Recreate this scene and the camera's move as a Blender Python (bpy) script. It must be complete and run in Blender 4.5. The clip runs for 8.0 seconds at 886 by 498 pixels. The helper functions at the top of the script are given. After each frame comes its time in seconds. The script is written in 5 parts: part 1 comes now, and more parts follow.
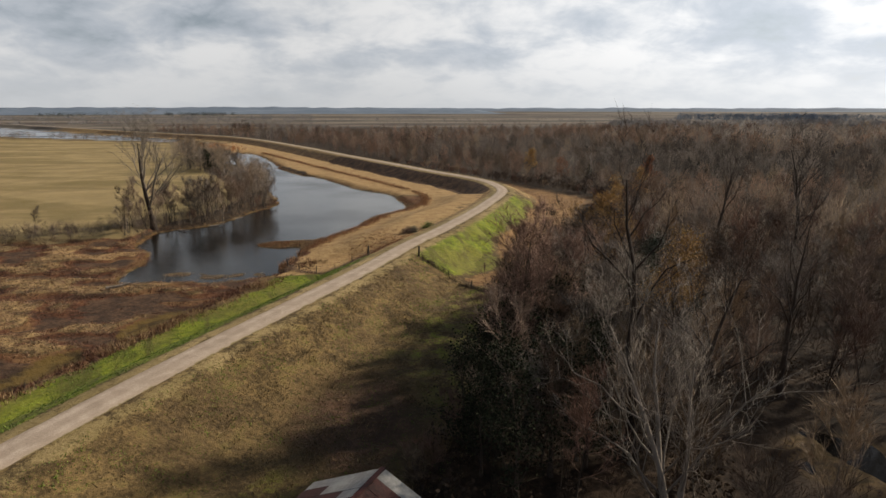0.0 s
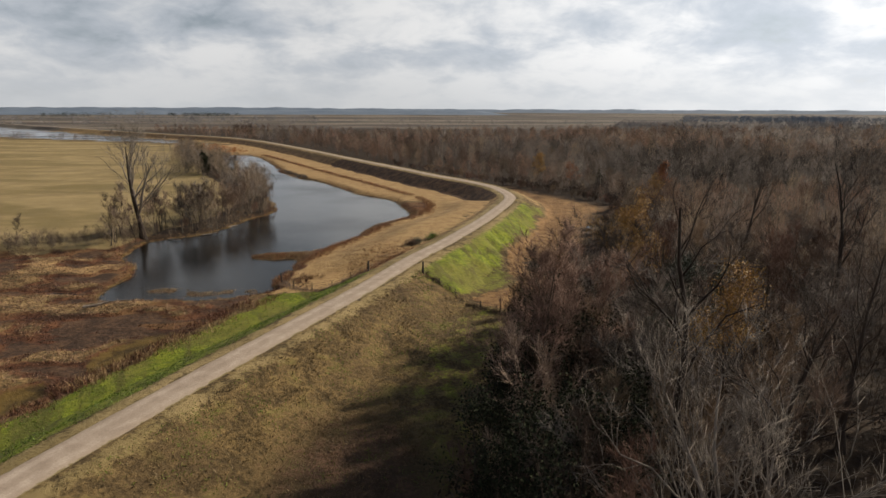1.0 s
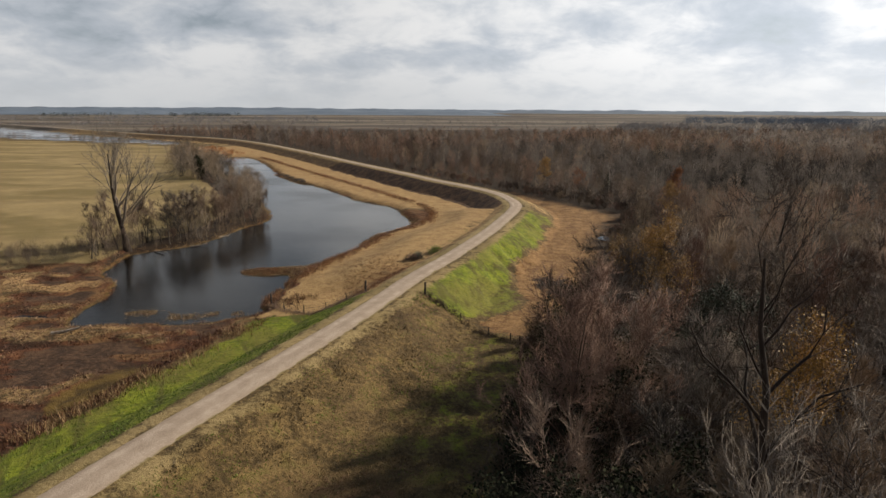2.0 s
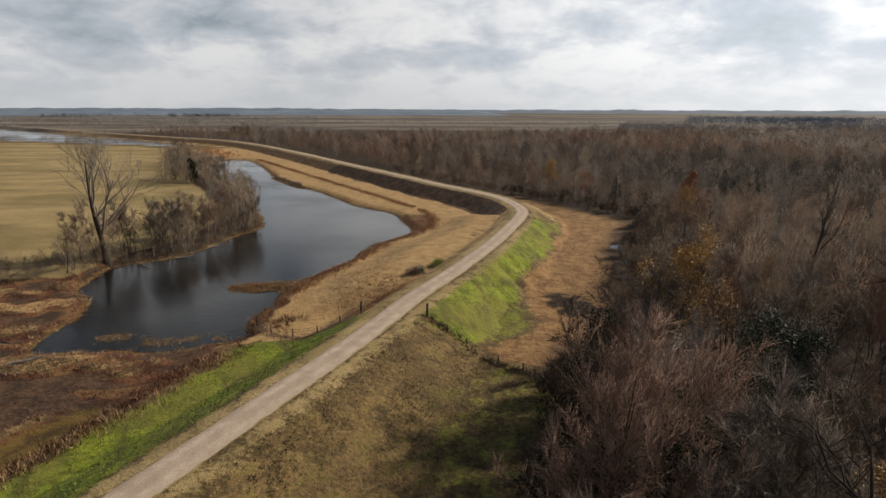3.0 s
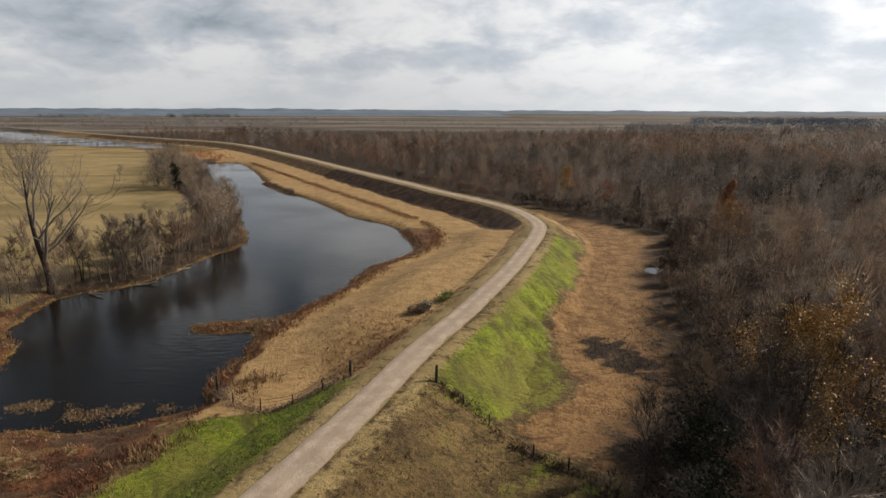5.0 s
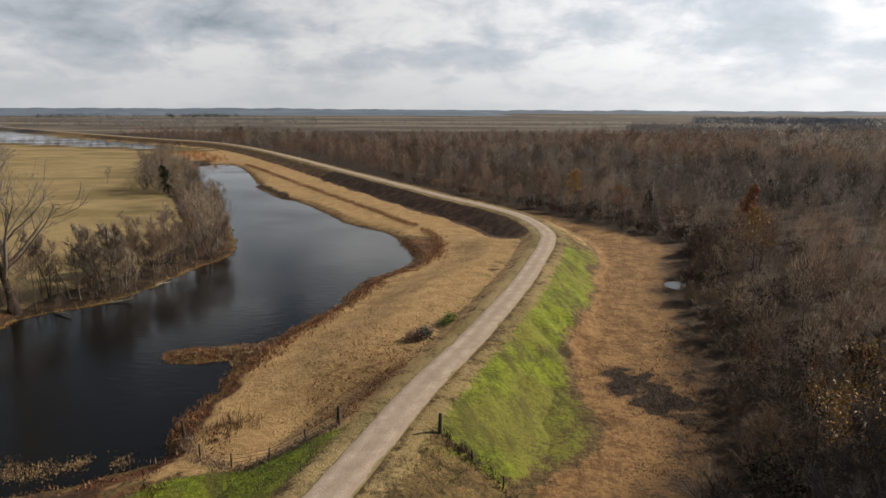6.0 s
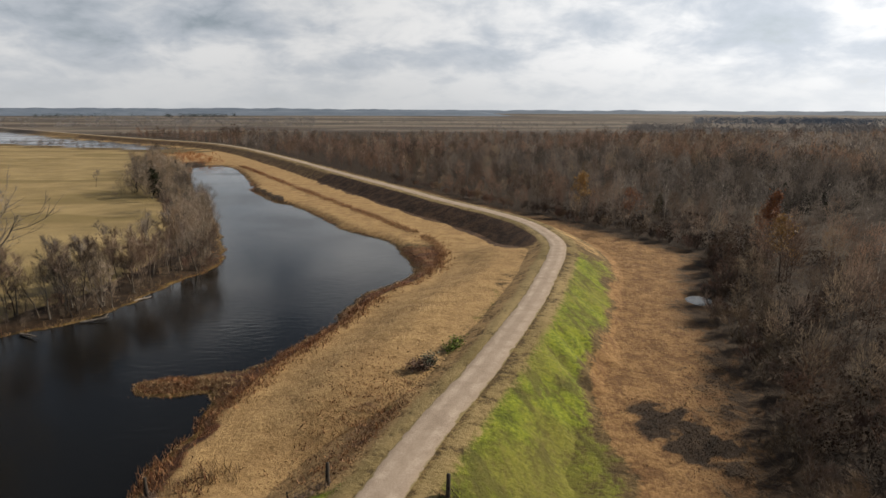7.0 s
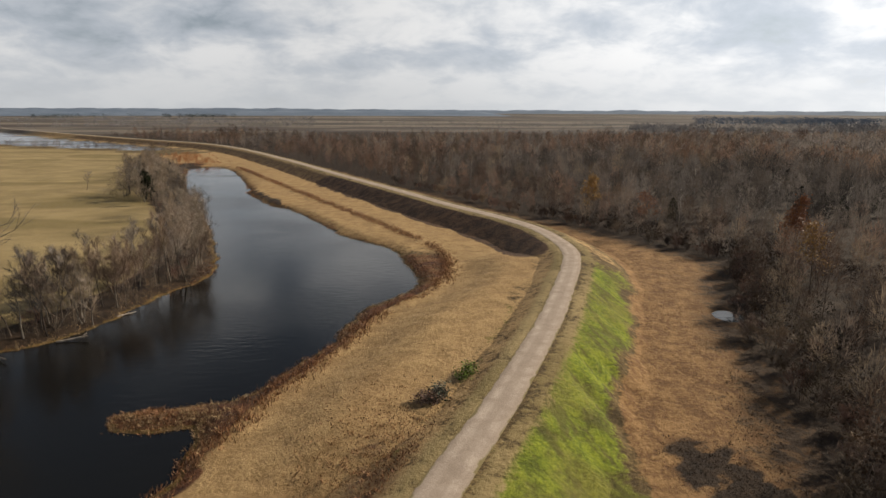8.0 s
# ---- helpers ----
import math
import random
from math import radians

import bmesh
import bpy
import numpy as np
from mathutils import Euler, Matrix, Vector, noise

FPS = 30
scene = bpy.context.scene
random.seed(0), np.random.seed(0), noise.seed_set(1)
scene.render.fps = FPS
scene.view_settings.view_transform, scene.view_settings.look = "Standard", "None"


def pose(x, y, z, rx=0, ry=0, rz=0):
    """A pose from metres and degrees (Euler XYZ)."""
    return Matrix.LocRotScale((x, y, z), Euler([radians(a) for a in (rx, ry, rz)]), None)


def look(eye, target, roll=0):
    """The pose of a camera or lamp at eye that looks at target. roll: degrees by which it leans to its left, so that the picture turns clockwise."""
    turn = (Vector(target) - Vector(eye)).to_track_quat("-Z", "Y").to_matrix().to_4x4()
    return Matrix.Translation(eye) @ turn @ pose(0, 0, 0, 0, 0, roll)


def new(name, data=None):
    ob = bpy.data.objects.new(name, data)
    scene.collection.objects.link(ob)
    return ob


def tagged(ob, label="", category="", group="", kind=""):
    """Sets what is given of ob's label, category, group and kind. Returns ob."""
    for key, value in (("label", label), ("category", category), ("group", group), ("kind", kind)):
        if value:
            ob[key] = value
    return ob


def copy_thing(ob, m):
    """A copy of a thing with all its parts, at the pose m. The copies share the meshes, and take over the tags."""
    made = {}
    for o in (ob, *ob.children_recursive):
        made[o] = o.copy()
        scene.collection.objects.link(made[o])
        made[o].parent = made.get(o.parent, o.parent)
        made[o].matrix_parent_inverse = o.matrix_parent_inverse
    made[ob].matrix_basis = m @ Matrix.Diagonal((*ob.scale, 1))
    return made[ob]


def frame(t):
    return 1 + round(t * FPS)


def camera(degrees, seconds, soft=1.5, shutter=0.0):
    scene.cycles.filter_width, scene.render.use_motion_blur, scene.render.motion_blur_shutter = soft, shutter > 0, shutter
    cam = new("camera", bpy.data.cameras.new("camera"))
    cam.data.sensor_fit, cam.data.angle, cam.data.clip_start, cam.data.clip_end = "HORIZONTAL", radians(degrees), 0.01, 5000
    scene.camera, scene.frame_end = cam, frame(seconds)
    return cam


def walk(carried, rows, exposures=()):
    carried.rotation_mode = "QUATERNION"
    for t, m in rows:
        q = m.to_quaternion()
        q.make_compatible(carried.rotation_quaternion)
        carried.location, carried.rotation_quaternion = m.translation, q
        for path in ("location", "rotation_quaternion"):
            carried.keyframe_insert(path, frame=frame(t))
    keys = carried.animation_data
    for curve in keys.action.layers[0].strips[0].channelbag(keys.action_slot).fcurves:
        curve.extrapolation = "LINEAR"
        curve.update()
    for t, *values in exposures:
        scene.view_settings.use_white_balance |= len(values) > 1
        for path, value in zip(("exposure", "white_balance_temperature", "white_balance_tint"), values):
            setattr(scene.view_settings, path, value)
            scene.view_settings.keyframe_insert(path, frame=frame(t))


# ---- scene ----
cam = camera(73.9, 8.0)
PATH = [
    (0, (0.835, 0.846, 23.717), (0.815, 2.791, 23.252), 0.0),
    (0.5, (0.643, 4.206, 23.88), (0.616, 6.151, 23.417), 0.1),
    (1, (0.376, 7.575, 24.169), (0.345, 9.521, 23.707), 0.2),
    (1.5, (0.099, 11.016, 24.566), (0.066, 12.961, 24.104), 0.2),
    (2, (-0.144, 14.59, 24.883), (-0.178, 16.536, 24.422), 0.3),
    (3.5, (-0.924, 25.595, 25.149), (-0.961, 27.541, 24.688), 0.1),
    (4, (-1.306, 29.491, 25.156), (-1.344, 31.437, 24.696), 0.2),
    (4.5, (-1.736, 33.488, 25.176), (-1.774, 35.435, 24.717), 0.2),
    (6, (-2.576, 45.52, 25.301), (-2.614, 47.466, 24.841), 0.2),
    (6.5, (-2.838, 49.145, 25.331), (-2.876, 51.091, 24.871), 0.2),
    (7, (-3.286, 52.451, 25.406), (-3.321, 54.397, 24.946), 0.2),
    (7.5, (-3.824, 55.501, 25.421), (-3.859, 57.447, 24.962), 0.2),
    (8, (-4.481, 58.544, 25.424), (-4.514, 60.491, 24.964), 0.2),
]
walk(cam, [(t, look(eye, target, roll)) for t, eye, target, roll in PATH])

# ---- light ----
SUN_AZ, SUN_EL = radians(64), radians(29)      # clockwise from +y, above the horizon
SUN_DIR = Vector((math.sin(SUN_AZ) * math.cos(SUN_EL), math.cos(SUN_AZ) * math.cos(SUN_EL), math.sin(SUN_EL)))
scene.view_settings.exposure = -0.09


def put(nt, n, name, value):
    """Set or link one input."""
    if isinstance(value, bpy.types.NodeSocket):
        nt.links.new(value, n.inputs[name])
    else:
        n.inputs[name].default_value = value
    return n


def maths(nt, op, a, b=0.0, clamp=False):
    n = nt.nodes.new("ShaderNodeMath")
    n.operation, n.use_clamp = op, clamp
    put(nt, n, 0, a), put(nt, n, 1, b)
    return n.outputs[0]


def noise_tex(nt, vector, scale, detail=4.0, rough=0.55, dist=0.0):
    n = nt.nodes.new("ShaderNodeTexNoise")
    n.inputs["Scale"].default_value, n.inputs["Detail"].default_value = scale, detail
    n.inputs["Roughness"].default_value, n.inputs["Distortion"].default_value = rough, dist
    nt.links.new(vector, n.inputs["Vector"])
    return n.outputs["Fac"]


def step(nt, value, lo, hi, a=0.0, b=1.0):
    n = nt.nodes.new("ShaderNodeMapRange")
    n.interpolation_type = "SMOOTHSTEP"
    put(nt, n, 0, value)
    for i, v in enumerate((lo, hi, a, b)):
        n.inputs[i + 1].default_value = v
    return n.outputs[0]


def mix(nt, fac, a, b, blend="MIX"):
    n = nt.nodes.new("ShaderNodeMix")
    n.data_type, n.blend_type = "RGBA", blend
    put(nt, n, 0, fac)
    put(nt, n, 6, a if isinstance(a, bpy.types.NodeSocket) else (*a, 1.0))
    put(nt, n, 7, b if isinstance(b, bpy.types.NodeSocket) else (*b, 1.0))
    return n.outputs[2]


def build_world():
    """A low winter sun behind broken stratocumulus: the sky's blue shows in gaps between grey-white clouds."""
    world = bpy.data.worlds.new("sky")
    scene.world = world
    world.use_nodes = True
    nt = world.node_tree
    nt.nodes.clear()
    sky = nt.nodes.new("ShaderNodeTexSky")
    sky.sky_type, sky.sun_disc = "NISHITA", False
    sky.sun_elevation, sky.sun_rotation = SUN_EL, SUN_AZ
    sky.air_density, sky.dust_density = 1.0, 1.5
    blue = mix(nt, 1.0, sky.outputs[0], (0.075, 0.075, 0.075), "MULTIPLY")
    co = nt.nodes.new("ShaderNodeTexCoord")
    sep = nt.nodes.new("ShaderNodeSeparateXYZ")
    nt.links.new(co.outputs["Generated"], sep.inputs[0])
    up = maths(nt, "MAXIMUM", sep.outputs[2], 0.0)
    lift = maths(nt, "ADD", up, 0.36)
    com = nt.nodes.new("ShaderNodeCombineXYZ")
    put(nt, com, 0, maths(nt, "DIVIDE", sep.outputs[0], lift))
    put(nt, com, 1, maths(nt, "DIVIDE", sep.outputs[1], lift))
    put(nt, com, 2, 3.3)
    plane = com.outputs[0]
    big = noise_tex(nt, plane, 1.9, 5.0, 0.5, 0.25)
    fine = noise_tex(nt, plane, 5.5, 7.0, 0.58, 0.3)
    shape = maths(nt, "ADD", maths(nt, "MULTIPLY", big, 0.65), maths(nt, "MULTIPLY", fine, 0.35))
    white = mix(nt, step(nt, shape, 0.42, 0.59), (0.555, 0.60, 0.66), (0.90, 0.90, 0.90))
    # low down the clouds stand one behind another; higher up the gaps open and the blue shows
    gap = step(nt, up, 0.12, 0.5, 0.0, 0.27)
    cover = step(nt, maths(nt, "SUBTRACT", shape, gap), 0.33, 0.45)
    haze = step(nt, up, 0.05, 0.35, 0.55, 0.0)
    thin = mix(nt, 0.4, blue, (0.14, 0.155, 0.17))
    clouds = mix(nt, cover, mix(nt, haze, thin, (0.55, 0.62, 0.70)), white)
    dot = nt.nodes.new("ShaderNodeVectorMath")
    dot.operation = "DOT_PRODUCT"
    nt.links.new(co.outputs["Generated"], dot.inputs[0])
    dot.inputs[1].default_value = SUN_DIR
    sunny = step(nt, dot.outputs["Value"], 0.2, 1.0, 0.92, 1.5)
    clouds = mix(nt, 1.0, clouds, sunny, "MULTIPLY")
    veil = step(nt, up, 0.0, 0.10, 0.8, 0.0)
    clouds = mix(nt, veil, clouds, mix(nt, 1.0, (0.70, 0.715, 0.73), sunny, "MULTIPLY"))
    bg = nt.nodes.new("ShaderNodeBackground")
    put(nt, bg, 0, clouds), put(nt, bg, 1, 0.93)
    out = nt.nodes.new("ShaderNodeOutputWorld")
    nt.links.new(bg.outputs[0], out.inputs[0])


build_world()
sun = new("sun", bpy.data.lights.new("sun", "SUN"))
sun.data.energy, sun.data.angle, sun.data.color = 5.7, radians(2.0), (1.0, 0.89, 0.72)
sun.matrix_world = look(SUN_DIR * 300, (0, 0, 0))


# ---- materials ----
def material(name, rough=0.9):
    m = bpy.data.materials.new(name)
    m.use_nodes = True
    nt = m.node_tree
    b = nt.nodes["Principled BSDF"]
    b.inputs["Roughness"].default_value = rough
    b.inputs["Specular IOR Level"].default_value = 0.25
    g = nt.nodes.new("ShaderNodeNewGeometry")
    return m, nt, b, g.outputs["Position"]


def relief(nt, b, height, strength, distance):
    n = nt.nodes.new("ShaderNodeBump")
    n.inputs["Strength"].default_value, n.inputs["Distance"].default_value = strength, distance
    nt.links.new(height, n.inputs["Height"])
    nt.links.new(n.outputs[0], b.inputs["Normal"])


def mottled(name, dark, light, scale, rough=0.9, bump=0.4, dist=0.05, fine=6.0):
    """Two colours in patches, with a finer grain on top."""
    m, nt, b, pos = material(name, rough)
    big = noise_tex(nt, pos, scale, 5.0, 0.6)
    grain = noise_tex(nt, pos, scale * fine, 4.0, 0.65)
    f = maths(nt, "ADD", maths(nt, "MULTIPLY", big, 0.6), maths(nt, "MULTIPLY", grain, 0.4))
    nt.links.new(mix(nt, step(nt, f, 0.36, 0.64), dark, light), b.inputs["Base Color"])
    relief(nt, b, grain, bump, dist)
    return m


def ground_material():
    """Winter ground: every kind of cover has its weight in a zone attribute and breaks up along its edges."""
    m, nt, b, pos = material("winter_ground", 0.95)
    za, zb, zc = (nt.nodes.new("ShaderNodeAttribute") for _ in range(3))
    za.attribute_name, zb.attribute_name, zc.attribute_name = "zone_a", "zone_b", "zone_c"
    wa, wb, wc = (nt.nodes.new("ShaderNodeSeparateColor") for _ in range(3))
    for z, w in ((za, wa), (zb, wb), (zc, wc)):
        nt.links.new(z.outputs["Color"], w.inputs[0])
    stretch = nt.nodes.new("ShaderNodeVectorMath")
    stretch.operation = "MULTIPLY"
    nt.links.new(pos, stretch.inputs[0])
    stretch.inputs[1].default_value = (1.0, 0.45, 1.0)
    n10 = noise_tex(nt, pos, 0.09, 5.0, 0.6)
    n2 = noise_tex(nt, pos, 0.45, 6.0, 0.62, 0.4)
    n03 = noise_tex(nt, pos, 2.6, 6.0, 0.7)
    streak = noise_tex(nt, stretch.outputs[0], 1.3, 6.0, 0.65, 0.3)
    edge = maths(nt, "ADD", maths(nt, "MULTIPLY", n2, 0.55), maths(nt, "MULTIPLY", n03, 0.45))
    edge = maths(nt, "MULTIPLY", maths(nt, "SUBTRACT", edge, 0.5), 1.5)

    def layer(base, weight, colour):
        f = step(nt, maths(nt, "ADD", weight, edge), 0.36, 0.64)
        f = maths(nt, "MULTIPLY", f, step(nt, weight, 0.02, 0.2))
        return mix(nt, f, base, colour)

    def two(fac, lo, hi, a, c):
        return mix(nt, step(nt, fac, lo, hi), a, c)

    grain = maths(nt, "ADD", maths(nt, "MULTIPLY", n03, 0.5), maths(nt, "MULTIPLY", n2, 0.5))
    rough_grass = two(grain, 0.38, 0.62, (0.054, 0.039, 0.018), (0.205, 0.146, 0.068))
    rough_grass = mix(nt, step(nt, n2, 0.52, 0.66, 0.0, 0.45), rough_grass, (0.105, 0.112, 0.026))
    rough_grass = mix(nt, step(nt, n10, 0.45, 0.66, 0.0, 0.6), rough_grass, mix(nt, n03, (0.030, 0.022, 0.013), (0.095, 0.064, 0.036)))
    green = two(grain, 0.40, 0.60, (0.072, 0.098, 0.010), (0.200, 0.250, 0.021))
    furrow = nt.nodes.new("ShaderNodeMapping")
    furrow.vector_type = "TEXTURE"
    furrow.inputs["Rotation"].default_value = (0, 0, radians(25))
    furrow.inputs["Scale"].default_value = (1.0, 9.0, 1.0)
    nt.links.new(pos, furrow.inputs["Vector"])
    rill = noise_tex(nt, furrow.outputs[0], 0.55, 5.0, 0.6, 0.3)
    green = mix(nt, step(nt, n10, 0.44, 0.60, 0.0, 0.60), green, mix(nt, n03, (0.085, 0.078, 0.022), (0.21, 0.185, 0.055)))
    # dark furrow lines here are colour only, apart from the levee's rills
    green = mix(nt, step(nt, rill, 0.49, 0.62, 0.0, 0.75), green, (0.068, 0.066, 0.019))
    green = mix(nt, step(nt, streak, 0.5, 0.70, 0.0, 0.45), green, (0.155, 0.135, 0.045))
    tan = two(grain, 0.40, 0.61, (0.25, 0.168, 0.082), (0.40, 0.282, 0.146))
    tan = mix(nt, step(nt, n10, 0.48, 0.70, 0.0, 0.45), tan, (0.23, 0.148, 0.073))
    marsh = two(grain, 0.38, 0.62, (0.030, 0.012, 0.008), (0.150, 0.068, 0.034))
    bands = nt.nodes.new("ShaderNodeMapping")
    bands.inputs["Scale"].default_value = (0.35, 1.0, 1.0)
    nt.links.new(pos, bands.inputs["Vector"])
    swath = noise_tex(nt, bands.outputs[0], 0.22, 6.0, 0.62, 0.5)
    marsh = mix(nt, step(nt, swath, 0.52, 0.62, 0.0, 0.7), marsh, mix(nt, n03, (0.13, 0.075, 0.036), (0.27, 0.170, 0.082)))
    marsh = mix(nt, step(nt, swath, 0.47, 0.38, 0.0, 0.8), marsh, (0.040, 0.022, 0.014))
    field = two(maths(nt, "ADD", maths(nt, "MULTIPLY", n10, 0.6), maths(nt, "MULTIPLY", grain, 0.4)), 0.36, 0.66, (0.225, 0.178, 0.090), (0.335, 0.265, 0.142))
    # dark swathes put into the pasture's colour in the manner of cloud shadows
    field = mix(nt, step(nt, noise_tex(nt, bands.outputs[0], 0.045, 4.0, 0.6, 0.4), 0.46, 0.60, 0.0, 0.65), field, mix(nt, n03, (0.10, 0.082, 0.032), (0.20, 0.158, 0.066)))
    # leaf litter, taken near black with the shade under the trees in its colour
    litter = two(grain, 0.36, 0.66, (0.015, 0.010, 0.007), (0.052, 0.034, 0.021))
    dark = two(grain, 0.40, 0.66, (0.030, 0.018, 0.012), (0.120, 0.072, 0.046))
    mud = two(n2, 0.38, 0.62, (0.045, 0.030, 0.011), (0.125, 0.085, 0.024))
    flat = two(grain, 0.41, 0.59, (0.140, 0.079, 0.036), (0.295, 0.185, 0.088))
    flat = mix(nt, step(nt, streak, 0.50, 0.68, 0.0, 0.65), flat, (0.125, 0.069, 0.036))
    strips = nt.nodes.new("ShaderNodeMapping")
    strips.inputs["Scale"].default_value = (0.22, 1.0, 1.0)
    nt.links.new(pos, strips.inputs["Vector"])
    parcel = noise_tex(nt, strips.outputs[0], 0.0042, 4.0, 0.55)
    # the far plain is greyed, with haze put into its colour
    far = two(noise_tex(nt, pos, 0.006, 5.0, 0.6), 0.42, 0.58, (0.070, 0.062, 0.058), (0.140, 0.122, 0.108))
    far = mix(nt, step(nt, parcel, 0.53, 0.56, 0.0, 0.75), far, (0.060, 0.046, 0.042))
    far = mix(nt, step(nt, parcel, 0.45, 0.42, 0.0, 0.75), far, (0.20, 0.178, 0.150))
    c = layer(rough_grass, wa.outputs[0], green)
    c = layer(c, wa.outputs[1], tan)
    c = layer(c, wb.outputs[1], field)
    c = layer(c, wc.outputs[0], flat)
    c = layer(c, wa.outputs[2], marsh)
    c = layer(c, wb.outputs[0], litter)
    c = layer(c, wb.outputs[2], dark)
    c = layer(c, wc.outputs[1], mud)
    c = layer(c, wc.outputs[2], far)
    c = mix(nt, 1.0, c, (1.04, 0.965, 0.85), "MULTIPLY")
    nt.links.new(c, b.inputs["Base Color"])
    hump = maths(nt, "ADD", maths(nt, "MULTIPLY", n2, 0.6), maths(nt, "MULTIPLY", n03, 0.5))
    relief(nt, b, hump, 0.75, 0.40)
    return m


def road_material():
    m, nt, b, pos = material("pale_gravel", 0.95)
    at = nt.nodes.new("ShaderNodeAttribute")
    at.attribute_name = "across"
    stone = noise_tex(nt, pos, 9.0, 5.0, 0.75)
    patch = noise_tex(nt, pos, 0.6, 5.0, 0.6, 0.5)
    a = maths(nt, "ABSOLUTE", at.outputs["Fac"])
    rut = step(nt, maths(nt, "ABSOLUTE", maths(nt, "SUBTRACT", a, 0.47)), 0.10, 0.30)
    f = maths(nt, "ADD", maths(nt, "MULTIPLY", stone, 0.5), maths(nt, "MULTIPLY", patch, 0.5))
    c = mix(nt, step(nt, f, 0.36, 0.66), (0.31, 0.240, 0.185), (0.49, 0.395, 0.315))
    c = mix(nt, maths(nt, "MULTIPLY", rut, 0.35), c, (0.26, 0.20, 0.15))
    verge = step(nt, maths(nt, "ADD", a, maths(nt, "MULTIPLY", maths(nt, "SUBTRACT", patch, 0.5), 0.7)), 0.86, 1.0)
    c = mix(nt, verge, c, mix(nt, stone, (0.12, 0.10, 0.04), (0.28, 0.21, 0.10)))
    nt.links.new(c, b.inputs["Base Color"])
    relief(nt, b, stone, 0.5, 0.05)
    return m


def water_material():
    m, nt, b, pos = material("dark_water", 0.06)
    b.inputs["Base Color"].default_value = (0.006, 0.0055, 0.0045, 1)
    b.inputs["IOR"].default_value, b.inputs["Specular IOR Level"].default_value = 1.33, 0.5
    st = nt.nodes.new("ShaderNodeVectorMath")
    st.operation = "MULTIPLY"
    nt.links.new(pos, st.inputs[0])
    st.inputs[1].default_value = (0.5, 1.4, 1.0)
    r = noise_tex(nt, st.outputs[0], 1.1, 3.0, 0.5)
    calm = noise_tex(nt, pos, 0.03, 3.0, 0.5)
    relief(nt, b, r, 0.17, 0.12)
    nt.links.new(step(nt, calm, 0.4, 0.65, 0.10, 0.22), b.inputs["Roughness"])
    return m


def bark(name, dark, light, joined=0.0):
    """Bark and twigs: a tint for each tree, patches of lichen and weathering."""
    m, nt, b, pos = material(name, 0.85)
    info = nt.nodes.new("ShaderNodeObjectInfo")
    n = noise_tex(nt, pos, 1.3, 4.0, 0.65)
    own = info.outputs["Random"]
    if joined:
        tint = nt.nodes.new("ShaderNodeAttribute")
        tint.attribute_name = "tint"
        own = tint.outputs["Fac"]
    share = 0.18 if joined else 0.4
    f = maths(nt, "ADD", maths(nt, "MULTIPLY", n, share), maths(nt, "MULTIPLY", own, 1.0 - share))
    c = mix(nt, step(nt, f, 0.25, 0.75), dark, light)
    wide = noise_tex(nt, pos, 0.045, 3.0, 0.6)
    c = mix(nt, step(nt, wide, 0.45, 0.65, 0.0, 0.3), c, (light[0] * 1.12, light[1] * 0.99, light[2] * 0.86))
    nt.links.new(c, b.inputs["Base Color"])
    if joined:
        # fine twigs scatter light to both sides
        both, thin = nt.nodes.new("ShaderNodeMixShader"), nt.nodes.new("ShaderNodeBsdfTranslucent")
        both.inputs[0].default_value = joined
        nt.links.new(c, thin.inputs["Color"])
        nt.links.new(b.outputs[0], both.inputs[1])
        nt.links.new(thin.outputs[0], both.inputs[2])
        nt.links.new(both.outputs[0], nt.nodes["Material Output"].inputs["Surface"])
    return m


def leafy(name, dark, light):
    m, nt, b, pos = material(name, 0.55)
    g = nt.nodes.new("ShaderNodeNewGeometry")
    n = noise_tex(nt, pos, 1.2, 3.0, 0.6)
    f = maths(nt, "ADD", maths(nt, "MULTIPLY", n, 0.5), maths(nt, "MULTIPLY", g.outputs["Random Per Island"], 0.5))
    nt.links.new(mix(nt, step(nt, f, 0.25, 0.75), dark, light), b.inputs["Base Color"])
    return m


GROUND, ROAD, WATER = ground_material(), road_material(), water_material()
BARK_DARK = bark("dark_bark", (0.022, 0.016, 0.013), (0.080, 0.060, 0.047))
BARK_GREY = bark("grey_bark", (0.05, 0.043, 0.036), (0.20, 0.17, 0.14))
BARK_PALE = bark("pale_bark", (0.085, 0.074, 0.065), (0.29, 0.254, 0.220))
BROWN, RED, TAN, GREY = (((0.044, 0.034, 0.029), (0.226, 0.174, 0.142)), ((0.052, 0.035, 0.027), (0.250, 0.165, 0.124)),
                         ((0.064, 0.050, 0.037), (0.290, 0.225, 0.164)), ((0.033, 0.029, 0.027), (0.175, 0.152, 0.137)))
TWIG_BROWN, TWIG_RED = bark("brown_twigs", (0.060, 0.045, 0.036), (0.255, 0.186, 0.142)), bark("reddish_twigs", (0.056, 0.035, 0.028), (0.225, 0.138, 0.102))
TWIG_TAN, TWIG_GREY = bark("tan_twigs", (0.08, 0.059, 0.040), (0.30, 0.222, 0.150)), bark("grey_twigs", (0.062, 0.053, 0.046), (0.26, 0.222, 0.190))
TWIG_PALE = bark("pale_twigs", (0.120, 0.095, 0.072), (0.36, 0.285, 0.215))
# near black: shade inside the wood is put into this colour
MASS_DARK = bark("shade_dark_undergrowth", (0.015, 0.010, 0.007), (0.085, 0.054, 0.035), 0.1)
